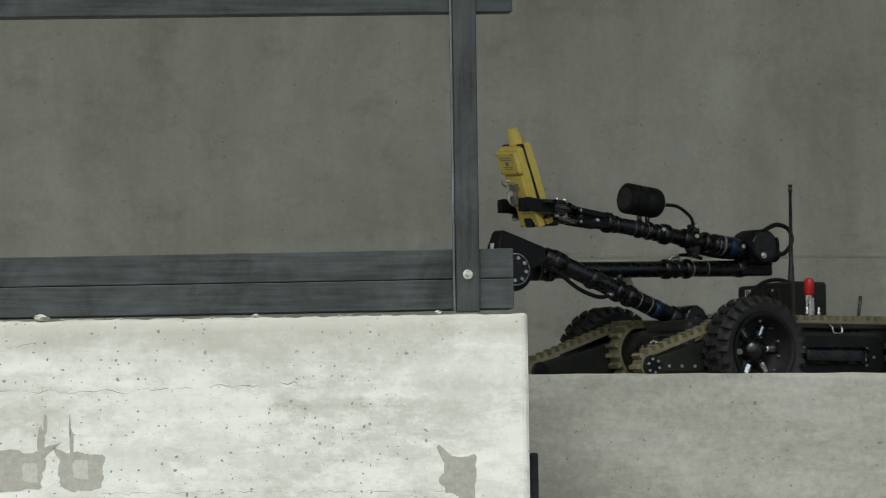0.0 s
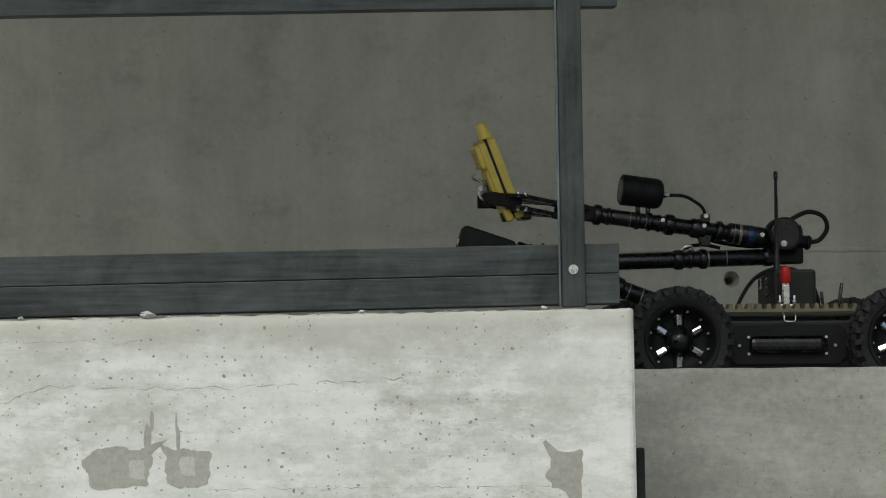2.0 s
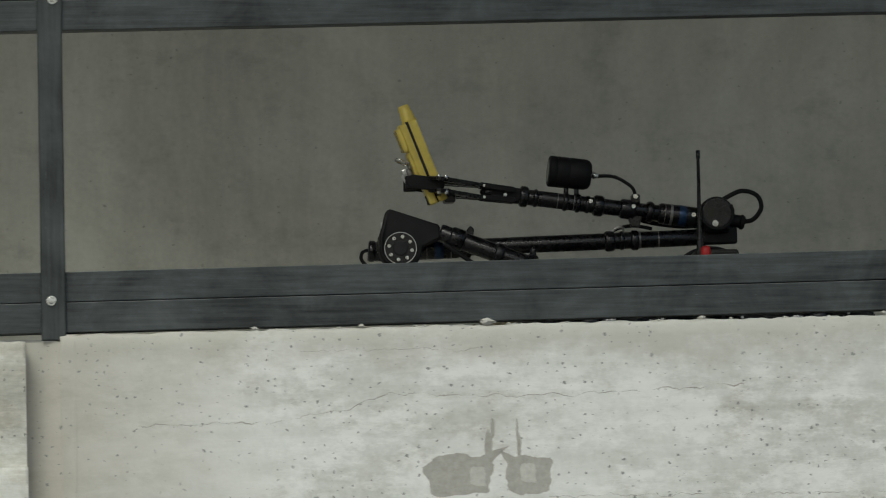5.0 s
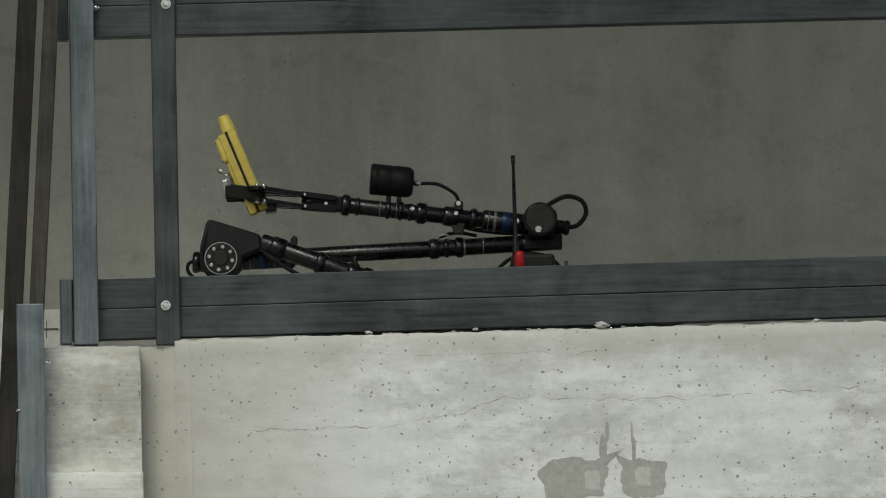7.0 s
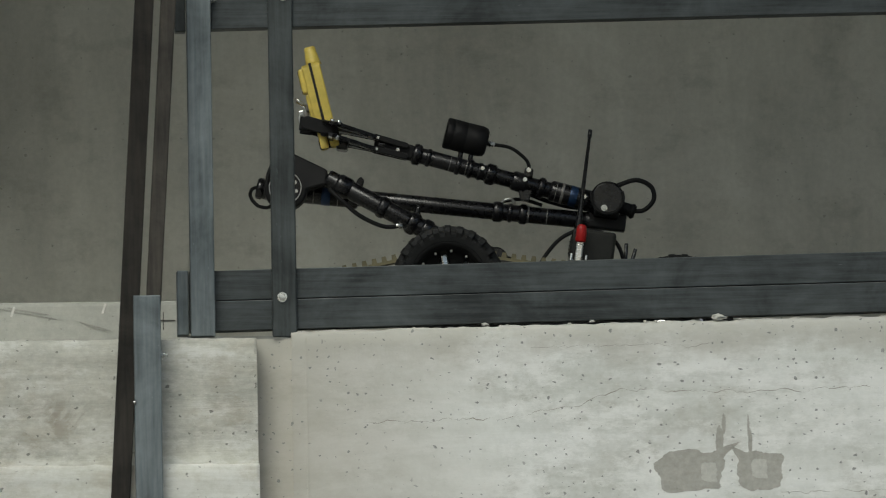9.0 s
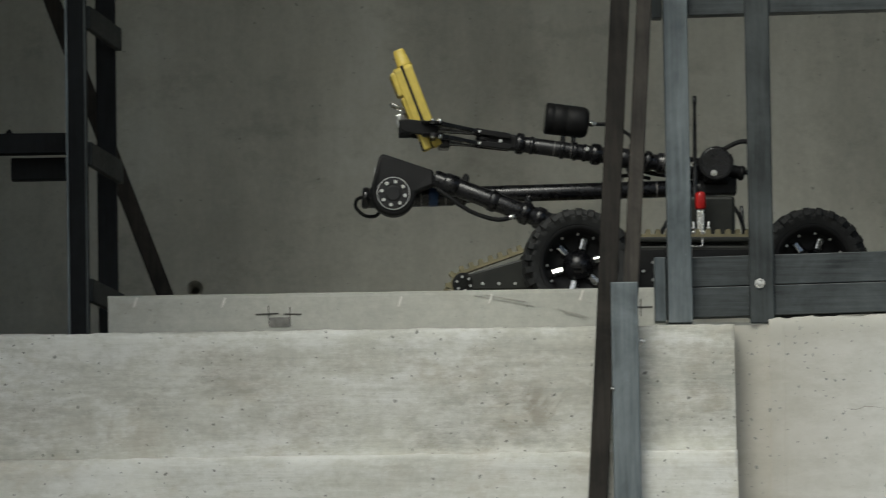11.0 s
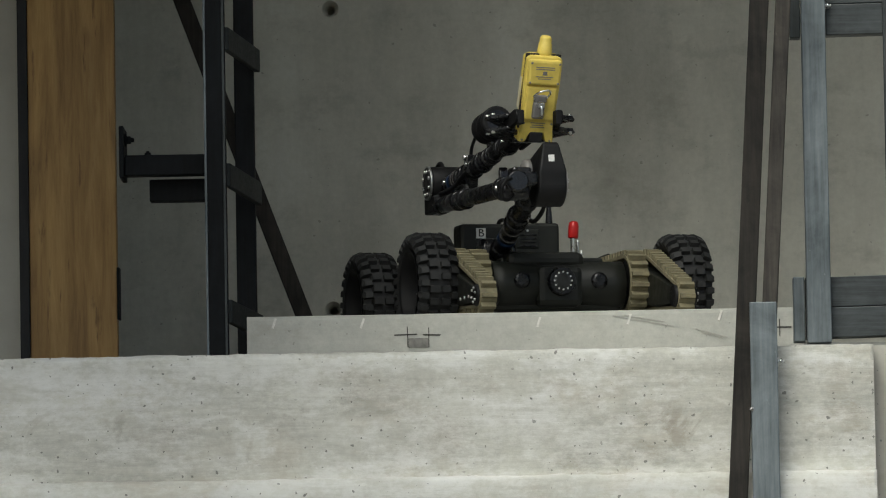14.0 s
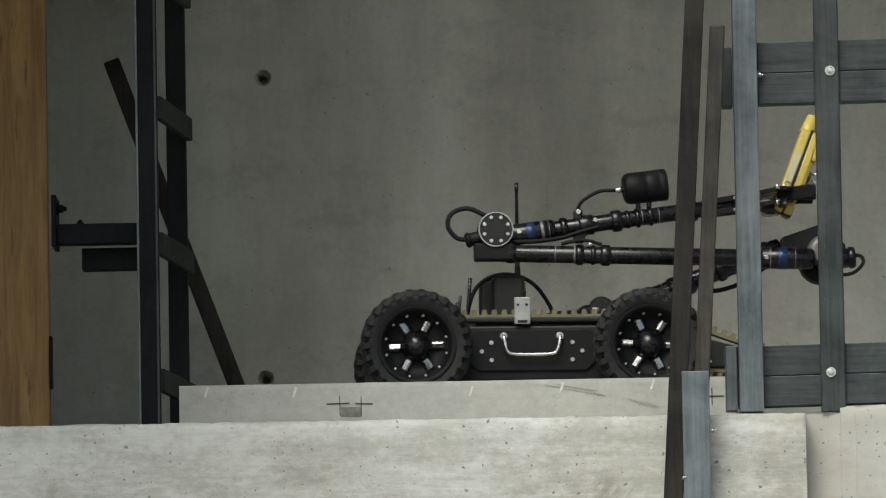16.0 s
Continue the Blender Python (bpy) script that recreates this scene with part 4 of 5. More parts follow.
box(clamp, (-0.033, 0.086, 0.160), (-0.021, 0.090, 0.198), 0.002)
for x in (-0.041, -0.013):
    rod(clamp, (x, 0.092, 0.158), (x, 0.092, 0.178), 0.0022, seg=8)
    rod(clamp, (x, 0.092, 0.163), (x, 0.092, 0.168), 0.0042, seg=6)
bmesh.ops.translate(clamp, vec=(0.007, 0.003, -0.004), verts=list(clamp.verts))
clamp_ob = part("toggle_clamp", clamp, M_CHROME, robot, "bright steel toggle clamp")
made("grip", M_RED, clamp_ob, turned, (-0.020, 0.083, 0.198), (-0.019, 0.085, 0.231), [(0, 0.0085), (0.1, 0.0100), (0.7, 0.0098), (0.92, 0.0085), (1, 0.005)], 14, label="red rubber grip")
wire = made("wire_loop", M_CHROME, robot, hose, [(-0.017, 0.206, 0.136), (-0.016, 0.214, 0.130), (-0.015, 0.216, 0.121), (-0.005, 0.217, 0.119), (0.005, 0.216, 0.121), (0.006, 0.214, 0.130), (0.007, 0.206, 0.136)], 0.0016, label="bright wire staple")
wire.location.y = YC
latch = bmesh.new()
box(latch, (-0.032, -0.2155, 0.124), (-0.002, -0.2125, 0.174), 0.0015)
box(latch, (-0.029, -0.219, 0.124), (-0.005, -0.2145, 0.136), 0.001)
latch_ob = part("latch_plate", latch, M_SHEET, robot, "bright sheet-metal latch plate")
latch_ob.location.y = YC
made("slot", M_BLACK, latch_ob, box, (-0.026, -0.2200, 0.126), (-0.008, -0.2185, 0.131), 0.0004)
for x in (-0.025, -0.009):
    made("screw", M_BLACK, latch_ob, rod, (x, -0.215, 0.160), (x, -0.2175, 0.160), 0.0026, seg=8)
made("cable", M_MATT, robot, hose, [(-0.113, -0.050, 0.138), (-0.107, -0.050, 0.180), (-0.090, -0.050, 0.214), (-0.058, -0.052, 0.232), (-0.018, -0.052, 0.231), (0.016, -0.052, 0.212), (0.042, -0.052, 0.175), (0.056, -0.052, 0.138)], 0.0038)
made("cable", M_MATT, robot, hose, [(0.0, -0.11, 0.142), (0.05, -0.115, 0.153), (0.10, -0.11, 0.156), (0.15, -0.10, 0.148)], 0.0042)

# ---- arm ----
YL, YF, YU = -0.110, -0.170, -0.130     # lower arm, forearm, gripper end of the upper arm
YJ = -0.157                             # rear joint, from which the upper arm runs a little inward


def tube_arm(bm, p0, p1, r, collars, seg=20):
    """A tube with wider collars: (share of the way, length, radius)."""
    rod(bm, p0, p1, r, seg=seg)
    p0, p1 = Vector(p0), Vector(p1)
    n = (p1 - p0).length
    for s, long, rr in collars:
        rod(bm, p0.lerp(p1, s), p0.lerp(p1, s + long / n), rr, seg=seg, edge=0.2)


def bolts(parent, c, s, r, n, size, turn=0.0):
    for i in range(n):
        a = 2 * math.pi * i / n + turn
        p = Vector((c[0] + r * math.cos(a), c[1], c[2] + r * math.sin(a)))
        made("bolt", M_CHROME, parent, rod, p, p + Vector((0, s * 0.004, 0)), size, seg=8)


shoulder = bmesh.new()
turned(shoulder, (0.128, YL, 0.136), (0.128, YL, 0.168), [(0, 0.036), (0.8, 0.036), (1, 0.028)], 24)
turned(shoulder, (0.135, YL - 0.034, 0.158), (0.135, YL + 0.034, 0.158), [(0, 0.022), (0.1, 0.025), (0.9, 0.025), (1, 0.022)], 20)
part("shoulder", shoulder, M_BLACK, robot)
A0, A1 = (0.135, YL, 0.147), (0.472, YL, 0.2755)
lower = made("lower_arm", M_BLACK, robot, tube_arm, A0, A1, 0.0176, [(0.05, 0.03, 0.021), (0.38, 0.02, 0.0215), (0.46, 0.02, 0.0225), (0.64, 0.018, 0.0212), (0.86, 0.030, 0.0208)])
ring = lambda s, l, p0=A0, p1=A1: (Vector(p0).lerp(Vector(p1), s), Vector(p0).lerp(Vector(p1), s + l))
made("band", M_BLUE, lower, rod, *ring(0.20, 0.05), 0.0186, label="dark blue band")
made("band", M_GREYCLIP, lower, rod, *ring(0.27, 0.012), 0.0184, label="dull metal band")
made("band", M_GREYCLIP, lower, rod, *ring(0.345, 0.01), 0.0185, label="dull metal band")
made("clip", M_CHROME, lower, rod, (0.318, YL + 0.012, 0.201), (0.331, YL + 0.014, 0.200), 0.005, label="bright hose clip")
made("hose", M_MATT, lower, hose, [(0.325, YL + 0.014, 0.200), (0.355, YL + 0.016, 0.196), (0.40, YL + 0.018, 0.210), (0.44, YL + 0.016, 0.236), (0.465, YL + 0.012, 0.254)], 0.0042)
made("lever", M_BLACK, lower, hose, [(0.292, YL, 0.222), (0.294, YL, 0.236), (0.29, YL, 0.240)], 0.006)


def elbow_body(bm):
    c = (0.547, 0.246)
    out = []
    for i in range(15):
        a = radians(178 + 168 * i / 14)
        out.append((c[0] + 0.0420 * math.cos(a), c[1] + 0.0420 * math.sin(a)))
    out += [(0.5875, 0.268), (0.574, 0.318), (0.567, 0.3225), (0.472, 0.290), (0.470, 0.262)]
    b = bmesh.new()
    prism(b, out, -0.148, -0.094, 0.005)
    for v in b.verts:
        # the plate narrows towards its top
        v.co.y = -0.119 + (v.co.y + 0.119) * (1 - 0.45 * max(0.0, min(1.0, (v.co.z - 0.265) / 0.055)))
    join(bm, b)


elbow = made("elbow_housing", M_MATT, robot, elbow_body)
for s, y in ((1, -0.0940),):
    made("disc", M_BLACK, elbow, turned, (0.548, y, 0.246), (0.548, y + s * 0.004, 0.246), [(0, 0.030), (1, 0.0295)], 32)
    made("disc_ring", M_SILVER, elbow, turned, (0.548, y + 0.0005, 0.246), (0.548, y + 0.0035, 0.246), [(0, 0.0312), (1, 0.0309)], 36, label="thin bright ring")
    made("disc_hub", M_DARK, elbow, turned, (0.548, y, 0.246), (0.548, y + s * 0.006, 0.246), [(0, 0.0150), (0.8, 0.0150), (1, 0.012)], 24)
    bolts(elbow, (0.548, y + s * 0.003, 0.246), s, 0.0222, 8, 0.0037, 0.2)
made("sticker", M_WHITE, elbow, box, (0.5775, -0.128, 0.277), (0.5830, -0.117, 0.297), 0.0004, label="small white sticker")
made("motor", M_GREYCLIP, elbow, turned, (0.548, -0.157, 0.262), (0.548, -0.172, 0.262), [(0, 0.030), (0.7, 0.027), (1, 0.018)], 24, label="grey worn motor cap")
eye = bmesh.new()
rod(eye, (0.560, -0.180, 0.252), (0.606, -0.180, 0.256), 0.0185)
rod(eye, (0.604, -0.180, 0.256), (0.618, -0.180, 0.257), 0.0205)
box(eye, (0.560, -0.185, 0.262), (0.600, -0.150, 0.284), 0.004)
rod(eye, (0.568, -0.204, 0.244), (0.568, -0.150, 0.244), 0.020)
bmesh.ops.translate(eye, vec=(-0.013, -0.012, -0.010), verts=list(eye.verts))
box(eye, (0.545, -0.190, 0.240), (0.590, -0.150, 0.266), 0.006)
eye_ob = part("arm_camera", eye, M_BLACK, robot, "small black camera on the elbow")
made("cable", M_MATT, eye_ob, hose, [(0.600, -0.203, 0.250), (0.614, -0.218, 0.246), (0.616, -0.226, 0.232), (0.600, -0.222, 0.216), (0.578, -0.205, 0.214), (0.568, -0.190, 0.228)], 0.0035)

F0, F1 = (0.530, YF, 0.2465), (-0.100, YF, 0.263)
fore = made("forearm", M_BLACK, robot, tube_arm, F0, F1, 0.0160, [(0.0, 0.10, 0.020), (0.16, 0.02, 0.022), (0.60, 0.02, 0.0198), (0.645, 0.010, 0.0185), (0.68, 0.016, 0.0198), (0.88, 0.02, 0.0182)])
def on_fore(x, dz=0.0, dy=0.0):
    u = (x - F0[0]) / (F1[0] - F0[0])
    return Vector((x, YF + dy, F0[2] + (F1[2] - F0[2]) * u + dz))


made("fin", M_BLACK, fore, prism, [(0.425, 0.255), (0.405, 0.262), (0.402, 0.284), (0.409, 0.291), (0.416, 0.284), (0.418, 0.270)], YF - 0.006, YF + 0.010, 0.002)
made("band", M_BLUE, fore, rod, on_fore(0.482), on_fore(0.460), 0.0206, label="dark blue band")
made("band", M_GREYCLIP, fore, rod, on_fore(0.450), on_fore(0.446), 0.0206, label="dull metal band")
made("band", M_GREYCLIP, fore, rod, on_fore(0.496), on_fore(0.493), 0.0206, label="dull metal band")
made("bolt", M_CHROME, fore, rod, on_fore(0.440, 0, -0.0235), on_fore(0.440, 0, 0.0235), 0.0045, seg=8)
made("band", M_GREYCLIP, fore, rod, on_fore(0.088), on_fore(0.080), 0.0164, label="dull metal band")
made("band", M_GREYCLIP, fore, rod, on_fore(0.050), on_fore(0.046), 0.0164, label="dull metal band")
made("clip", M_CHROME, fore, hose, [on_fore(0.112, 0.018, 0.004), on_fore(0.118, 0.026, 0.006), on_fore(0.130, 0.024, 0.006), on_fore(0.138, 0.017, 0.004)], 0.003, label="bright wire clip")
made("cable", M_MATT, fore, hose, [on_fore(0.136, 0.020, 0.004), on_fore(0.110, 0.027, 0.004), on_fore(0.085, 0.026, 0.004), on_fore(0.06, 0.020, 0.006)], 0.0034)

# the rear joint: a drum on a square block at the forearm's end
JX, JZ = -0.062, 0.305
joint = bmesh.new()
box(joint, (-0.103, YF - 0.018, 0.2475), (-0.030, YF + 0.018, 0.280), 0.004)
turned(joint, (JX, YJ - 0.032, JZ), (JX, YJ + 0.032, JZ), [(0, 0.029), (0.06, 0.032), (0.94, 0.032), (1, 0.028)], 32)
box(joint, (JX - 0.026, YJ - 0.024, 0.268), (JX + 0.024, YJ + 0.024, JZ), 0.006)
rod(joint, (JX, YJ, JZ - 0.006), (JX - 0.056, YJ, JZ - 0.018), 0.0125)
rod(joint, (JX - 0.046, YJ, JZ - 0.016), (JX - 0.054, YJ, JZ - 0.0175), 0.0145)
joint_ob = part("rear_joint", joint, M_MATT, robot)
yj = YJ - 0.0315
made("disc", M_BLACK, joint_ob, turned, (JX, yj, JZ), (JX, yj - 0.0045, JZ), [(0, 0.031), (1, 0.0305)], 32)
made("disc_ring", M_SILVER, joint_ob, turned, (JX, yj, JZ), (JX, yj - 0.0042, JZ), [(0, 0.0326), (1, 0.0323)], 36, label="thin bright ring")
made("hub", M_DARK, joint_ob, turned, (JX, yj - 0.004, JZ), (JX, yj - 0.0058, JZ), [(0, 0.0165), (1, 0.016)], 24)
bolts(joint_ob, (JX, yj - 0.0035, JZ), -1, 0.0235, 8, 0.0036, 0.39)
# the flat cap on the drum's inner side, half covered by a curved guard
made("cap", M_BLACK, joint_ob, turned, (JX, YJ + 0.031, JZ), (JX, YJ + 0.037, JZ), [(0, 0.0305), (0.8, 0.0300), (1, 0.027)], 32)
guard = bmesh.new()
arc = [(JX + r * math.cos(radians(a)), JZ + r * math.sin(radians(a))) for r, way in ((0.0335, 1), (0.0270, -1)) for a in list(range(150, 371, 20))[::way]]
prism(guard, arc, YJ + 0.030, YJ + 0.040, 0.0012)
part("guard", guard, M_MATT, joint_ob)
made("bolt", M_CHROME, joint_ob, hexbolt, (JX + 0.004, YJ + 0.037, JZ - 0.020), (0, 1, 0), 0.0042, 0.004)
made("cable", M_MATT, joint_ob, hose, [(JX - 0.050, YJ, JZ - 0.016), (JX - 0.072, YJ + 0.002, JZ - 0.012), (JX - 0.088, YJ + 0.004, JZ + 0.010), (JX - 0.080, YJ + 0.005, JZ + 0.034), (JX - 0.050, YJ + 0.005, JZ + 0.043), (JX - 0.016, YJ + 0.003, JZ + 0.028)], 0.0045)

U0, U1 = (-0.050, YJ + 0.004, 0.2945), (0.385, YU, 0.3530)
upper = made("upper_arm", M_BLACK, robot, tube_arm, U0, U1, 0.0152, [(0.0, 0.10, 0.0200), (0.25, 0.014, 0.0205), (0.33, 0.030, 0.0190), (0.47, 0.02, 0.0205), (0.53, 0.010, 0.0172), (0.76, 0.010, 0.0175)])
ur = lambda a, b: (Vector(U0).lerp(Vector(U1), a), Vector(U0).lerp(Vector(U1), b))
on_up = lambda x, dz=0.0, dy=0.0: Vector(U0).lerp(Vector(U1), (x - U0[0]) / (U1[0] - U0[0])) + Vector((0, dy, dz))
made("band", M_BLUE, upper, rod, *ur(0.10, 0.145), 0.0204, label="dark blue band")
made("band", M_GREYCLIP, upper, rod, *ur(0.160, 0.185), 0.0204, label="worn metal band")
made("band", M_GREYCLIP, upper, rod, *ur(0.198, 0.204), 0.0205, label="dull metal band")
made("band", M_GREYCLIP, upper, rod, *ur(0.600, 0.606), 0.0157, label="dull metal band")
made("band", M_GREYCLIP, upper, rod, *ur(0.672, 0.678), 0.0157, label="dull metal band")
made("bolt", M_CHROME, upper, rod, on_up(-0.018, 0.004, -0.021), on_up(-0.018, 0.004, 0.021), 0.005, seg=8)
made("bracket", M_BLACK, upper, box, tuple(on_up(0.084, 0.012, -0.012)), tuple(on_up(0.101, 0.030, 0.012)), 0.004)
made("bracket", M_BLACK, upper, prism, [(0.086, 0.281), (0.102, 0.281), (0.110, 0.304), (0.080, 0.304)], on_up(0.095).y - 0.010, on_up(0.095).y + 0.010, 0.002)
for a, side in ((0.34, 1), (0.40, -1), (0.53, 1)):
    q = ur(a, a + 0.01)[0]
    made("clip", M_CHROME, upper, rod, q + Vector((0, side * 0.018, 0.006)), q + Vector((0, side * 0.022, 0.006)), 0.0045, seg=8)
made("hose_clamp", M_CHROME, upper, rod, on_up(0.093, 0.026, -0.016), on_up(0.093, 0.026, 0.016), 0.0052, seg=10, label="bright hose clamp")
made("cable", M_MATT, upper, hose, [on_up(-0.030, -0.014, -0.022), on_up(0.010, -0.019, -0.022), on_up(0.060, -0.019, -0.020), on_up(0.100, -0.012, -0.020), on_up(0.130, -0.008, -0.018)], 0.0042)
# inspection camera on the upper arm
cam_body = bmesh.new()
YS = on_up(0.22).y
way = Vector((0.9925, 0.06, 0.115)).normalized()
cc = Vector((0.219, YS, 0.387))
turned(cam_body, cc - way * 0.041, cc + way * 0.041, [(0, 0.022), (0.05, 0.027), (0.14, 0.0295), (0.50, 0.0295), (0.51, 0.0285), (0.53, 0.0295), (0.80, 0.0300), (0.81, 0.0290), (0.83, 0.030), (0.97, 0.0300), (1, 0.027)], 32)
turned(cam_body, cc + way * 0.040, cc + way * 0.0402, [(0, 0.024), (1, 0.023)], 32)
spot = part("spot_camera", cam_body, M_MATT, robot, "black cylindrical camera on the arm")
made("glass", M_DARKGLASS, spot, turned, cc + way * 0.038, cc + way * 0.0418, [(0, 0.022), (1, 0.021)], 24, label="dark glass front")
made("mount", M_BLACK, spot, lambda bm: [rod(bm, on_up(x, 0.008), on_up(x, 0.034), 0.0048, seg=10) for x in (0.206, 0.226)] + [rod(bm, on_up(x - 0.005), on_up(x + 0.005), 0.0182) for x in (0.204, 0.228)])
made("plug", M_CHROME, spot, tube_arm, cc - way * 0.041, cc - way * 0.056, 0.005, [(0.3, 0.004, 0.0068)], label="bright cable plug")
made("cable", M_MATT, spot, hose, [cc - way * 0.054, cc - way * 0.085 + Vector((0, 0, 0.002)), on_up(0.112, 0.052), on_up(0.096, 0.040), on_up(0.090, 0.016)], 0.0034)

# ---- gripper ----
def on_grip(x, dz=0.0, dy=0.0):
    """A point on the gripper's axis, which goes on along the upper arm."""
    return Vector((x, YU + dy, 0.3530 + 0.1345 * (x - 0.385) + dz))


def flat_bar(bm, p0, p1, wide, thick):
    """A flat link with round ends, its wide side upright."""
    p0, p1 = Vector(p0), Vector(p1)
    n = (p1 - p0).length
    out = [(wide / 2 * math.cos(radians(a)) + (n if abs(a) < 90 else 0.0), wide / 2 * math.sin(radians(a))) for a in (80, 40, 0, -40, -80, -100, -140, 180, 140, 100)]
    b = bmesh.new()
    prism(b, out, -thick / 2, thick / 2, thick * 0.2)
    ahead = (p1 - p0).normalized()
    side = Vector((0, 0, 1)).cross(ahead).normalized()
    up = ahead.cross(side)
    m = Matrix((ahead, side, up)).transposed().to_4x4()
    m.translation = p0
    join(bm, b, m)


def level_plate(bm, outline, s, dz, thick=0.006):
    """A plate lying along the gripper's axis, its outline in x and to side s."""
    lo = [bm.verts.new(on_grip(x, dz - thick / 2, s * y)) for x, y in outline]
    hi = [bm.verts.new(on_grip(x, dz + thick / 2, s * y)) for x, y in outline]
    bm.faces.new(lo)
    bm.faces.new(hi[::-1])
    for i in range(len(lo)):
        j = (i + 1) % len(lo)
        bm.faces.new((lo[i], lo[j], hi[j], hi[i]))


wrist = bmesh.new()
flat_bar(wrist, on_grip(0.318), on_grip(0.362), 0.030, 0.028)
grip = part("gripper", wrist, M_MATT, robot)
made("tongue", M_MATT, grip, flat_bar, on_grip(0.350), on_grip(0.385), 0.012, 0.030)
made("collar", M_BLACK, grip, rod, on_grip(0.300), on_grip(0.316), 0.0205)
for dy in (-0.019, 0.019):
    for dz in (0.010, -0.010):
        made("side_rail", M_MATT, grip, flat_bar, on_grip(0.330, dz, dy), on_grip(0.390, dz * 1.15, dy), 0.011, 0.007)
for x, dz, r in ((0.345, -0.002, 0.0036), (0.385, 0.011, 0.0030), (0.385, -0.011, 0.0030)):
    made("bolt", M_CHROME, grip, rod, on_grip(x, dz, -0.0245), on_grip(x, dz, 0.0245), r, seg=8)
for s in (-1, 1):
    # two pairs of parallel links open to the side and carry the finger
    for dz in (0.0115, -0.0115):
        made("link", M_BLACK, grip, flat_bar, on_grip(0.384, dz, s * 0.014), on_grip(0.462, dz, s * 0.074), 0.008, 0.006)
        made("link_plate", M_BLACK, grip, level_plate, [(0.384, 0.004), (0.384, 0.022), (0.456, 0.080), (0.478, 0.078), (0.484, 0.036)], s, dz)
    for x, dy in ((0.461, 0.080), (0.474, 0.073)):
        made("pin", M_CHROME, grip, rod, on_grip(x, 0.010, s * dy), on_grip(x, 0.0185, s * dy), 0.0042, seg=12, label="bright pivot pin")
        made("pin", M_CHROME, grip, rod, on_grip(x, -0.0185, s * dy), on_grip(x, -0.010, s * dy), 0.0042, seg=12, label="bright pivot pin")
    knuckle = bmesh.new()
    for dz in (0.0115, -0.0115):
        flat_bar(knuckle, on_grip(0.460, dz, s * 0.078), on_grip(0.486, dz, s * 0.046), 0.0085, 0.018)
    part("knuckle", knuckle, M_BLACK, grip)
    finger = bmesh.new()
    flat_bar(finger, on_grip(0.474, 0.001, s * 0.044), on_grip(0.522, 0.002, s * 0.041), 0.026, 0.009)
    box(finger, tuple(on_grip(0.512, -0.012, s * 0.036 - 0.006)), tuple(on_grip(0.536, 0.011, s * 0.036 + 0.006)), 0.002)
    part("finger", finger, M_MATT, grip)
    made("crossbar", M_BLACK, grip, flat_bar, on_grip(0.470, -0.020, s * 0.006), on_grip(0.474, -0.012, s * 0.050), 0.010, 0.010)
made("palm", M_BLACK, grip, box, tuple(on_grip(0.440, -0.028, -0.030)), tuple(on_grip(0.462, -0.012, 0.030)), 0.004)

# ---- detector held by the gripper, leaning forward ----
TILT = Matrix.Translation((0.478, YU + 0.003, 0.346)) @ Matrix.Rotation(radians(21.0), 4, "Y") @ Matrix.Rotation(radians(-2.5), 4, "X")


def det(name, material, parent, *makers, label=""):
    bm = bmesh.new()
    for f in makers:
        f(bm)
    bmesh.ops.transform(bm, matrix=TILT, verts=list(bm.verts))
    return part(name, bm, material, parent, label)


def shell(bm, x0, x1):
    """Half of the detector's case: broad above, narrow at the waist, two flared feet below with a gap between."""
    half_side = [(0.034, 0.146), (0.034, 0.090), (0.032, 0.050), (0.030, 0.018), (0.033, -0.004), (0.033, -0.013), (0.020, -0.013), (0.013, 0.004)]
    out = [(-0.026, 0.151), (0.026, 0.151), *half_side, *[(-y, z) for y, z in half_side[::-1]]]
    b = bmesh.new()
    prism(b, out, -x1, -x0, 0.0035)
    join(bm, b, Matrix.Rotation(radians(90), 4, "Z"))


detector = det("detector", M_YELLOW, robot, lambda bm: shell(bm, -0.019, -0.0015), lambda bm: shell(bm, 0.0015, 0.017), label="yellow hand-held gas detector")
det("seam", M_DARK, detector, lambda bm: box(bm, (-0.0025, -0.0335, 0.010), (0.0025, 0.0335, 0.1525), 0.001), label="black seam")
det("probe", M_YELLOW, detector, lambda bm: turned(bm, (-0.007, 0.003, 0.148), (-0.007, 0.003, 0.184), [(0, 0.016), (0.2, 0.0135), (0.62, 0.0122), (0.64, 0.0112), (0.9, 0.0110), (1, 0.0085)], 20), label="yellow stub probe")
det("upper_cover", M_YELLOW, detector, lambda bm: box(bm, (0.012, -0.031, 0.098), (0.026, 0.031, 0.146), 0.005), label="yellow raised cover")
det("battery_cover", M_YELLOW, detector, lambda bm: box(bm, (0.012, -0.029, 0.030), (0.022, 0.029, 0.0955), 0.004), label="yellow battery cover")
det("foot", M_DARK, detector, lambda bm: box(bm, (-0.010, -0.0125, -0.012), (0.0185, 0.0125, 0.008), 0.003), label="black foot")
det("label_plate", M_GREYCLIP, detector, *[lambda bm, z=z, w=w: box(bm, (0.0257, -w, z), (0.0266, w, z + 0.0016), 0.0002) for z, w in ((0.132, 0.018), (0.128, 0.018), (0.114, 0.016), (0.110, 0.012))], lambda bm: box(bm, (0.0257, -0.004, 0.118), (0.0266, 0.004, 0.125), 0.0002), label="small grey print bars")
det("print_bars", M_GREYCLIP, detector, *[lambda bm, z=z, w=w: box(bm, (0.0166, -w, z), (0.0176, w, z + 0.0016), 0.0002) for z, w in ((0.024, 0.014), (0.020, 0.011), (0.016, 0.014))], label="small grey print bars")
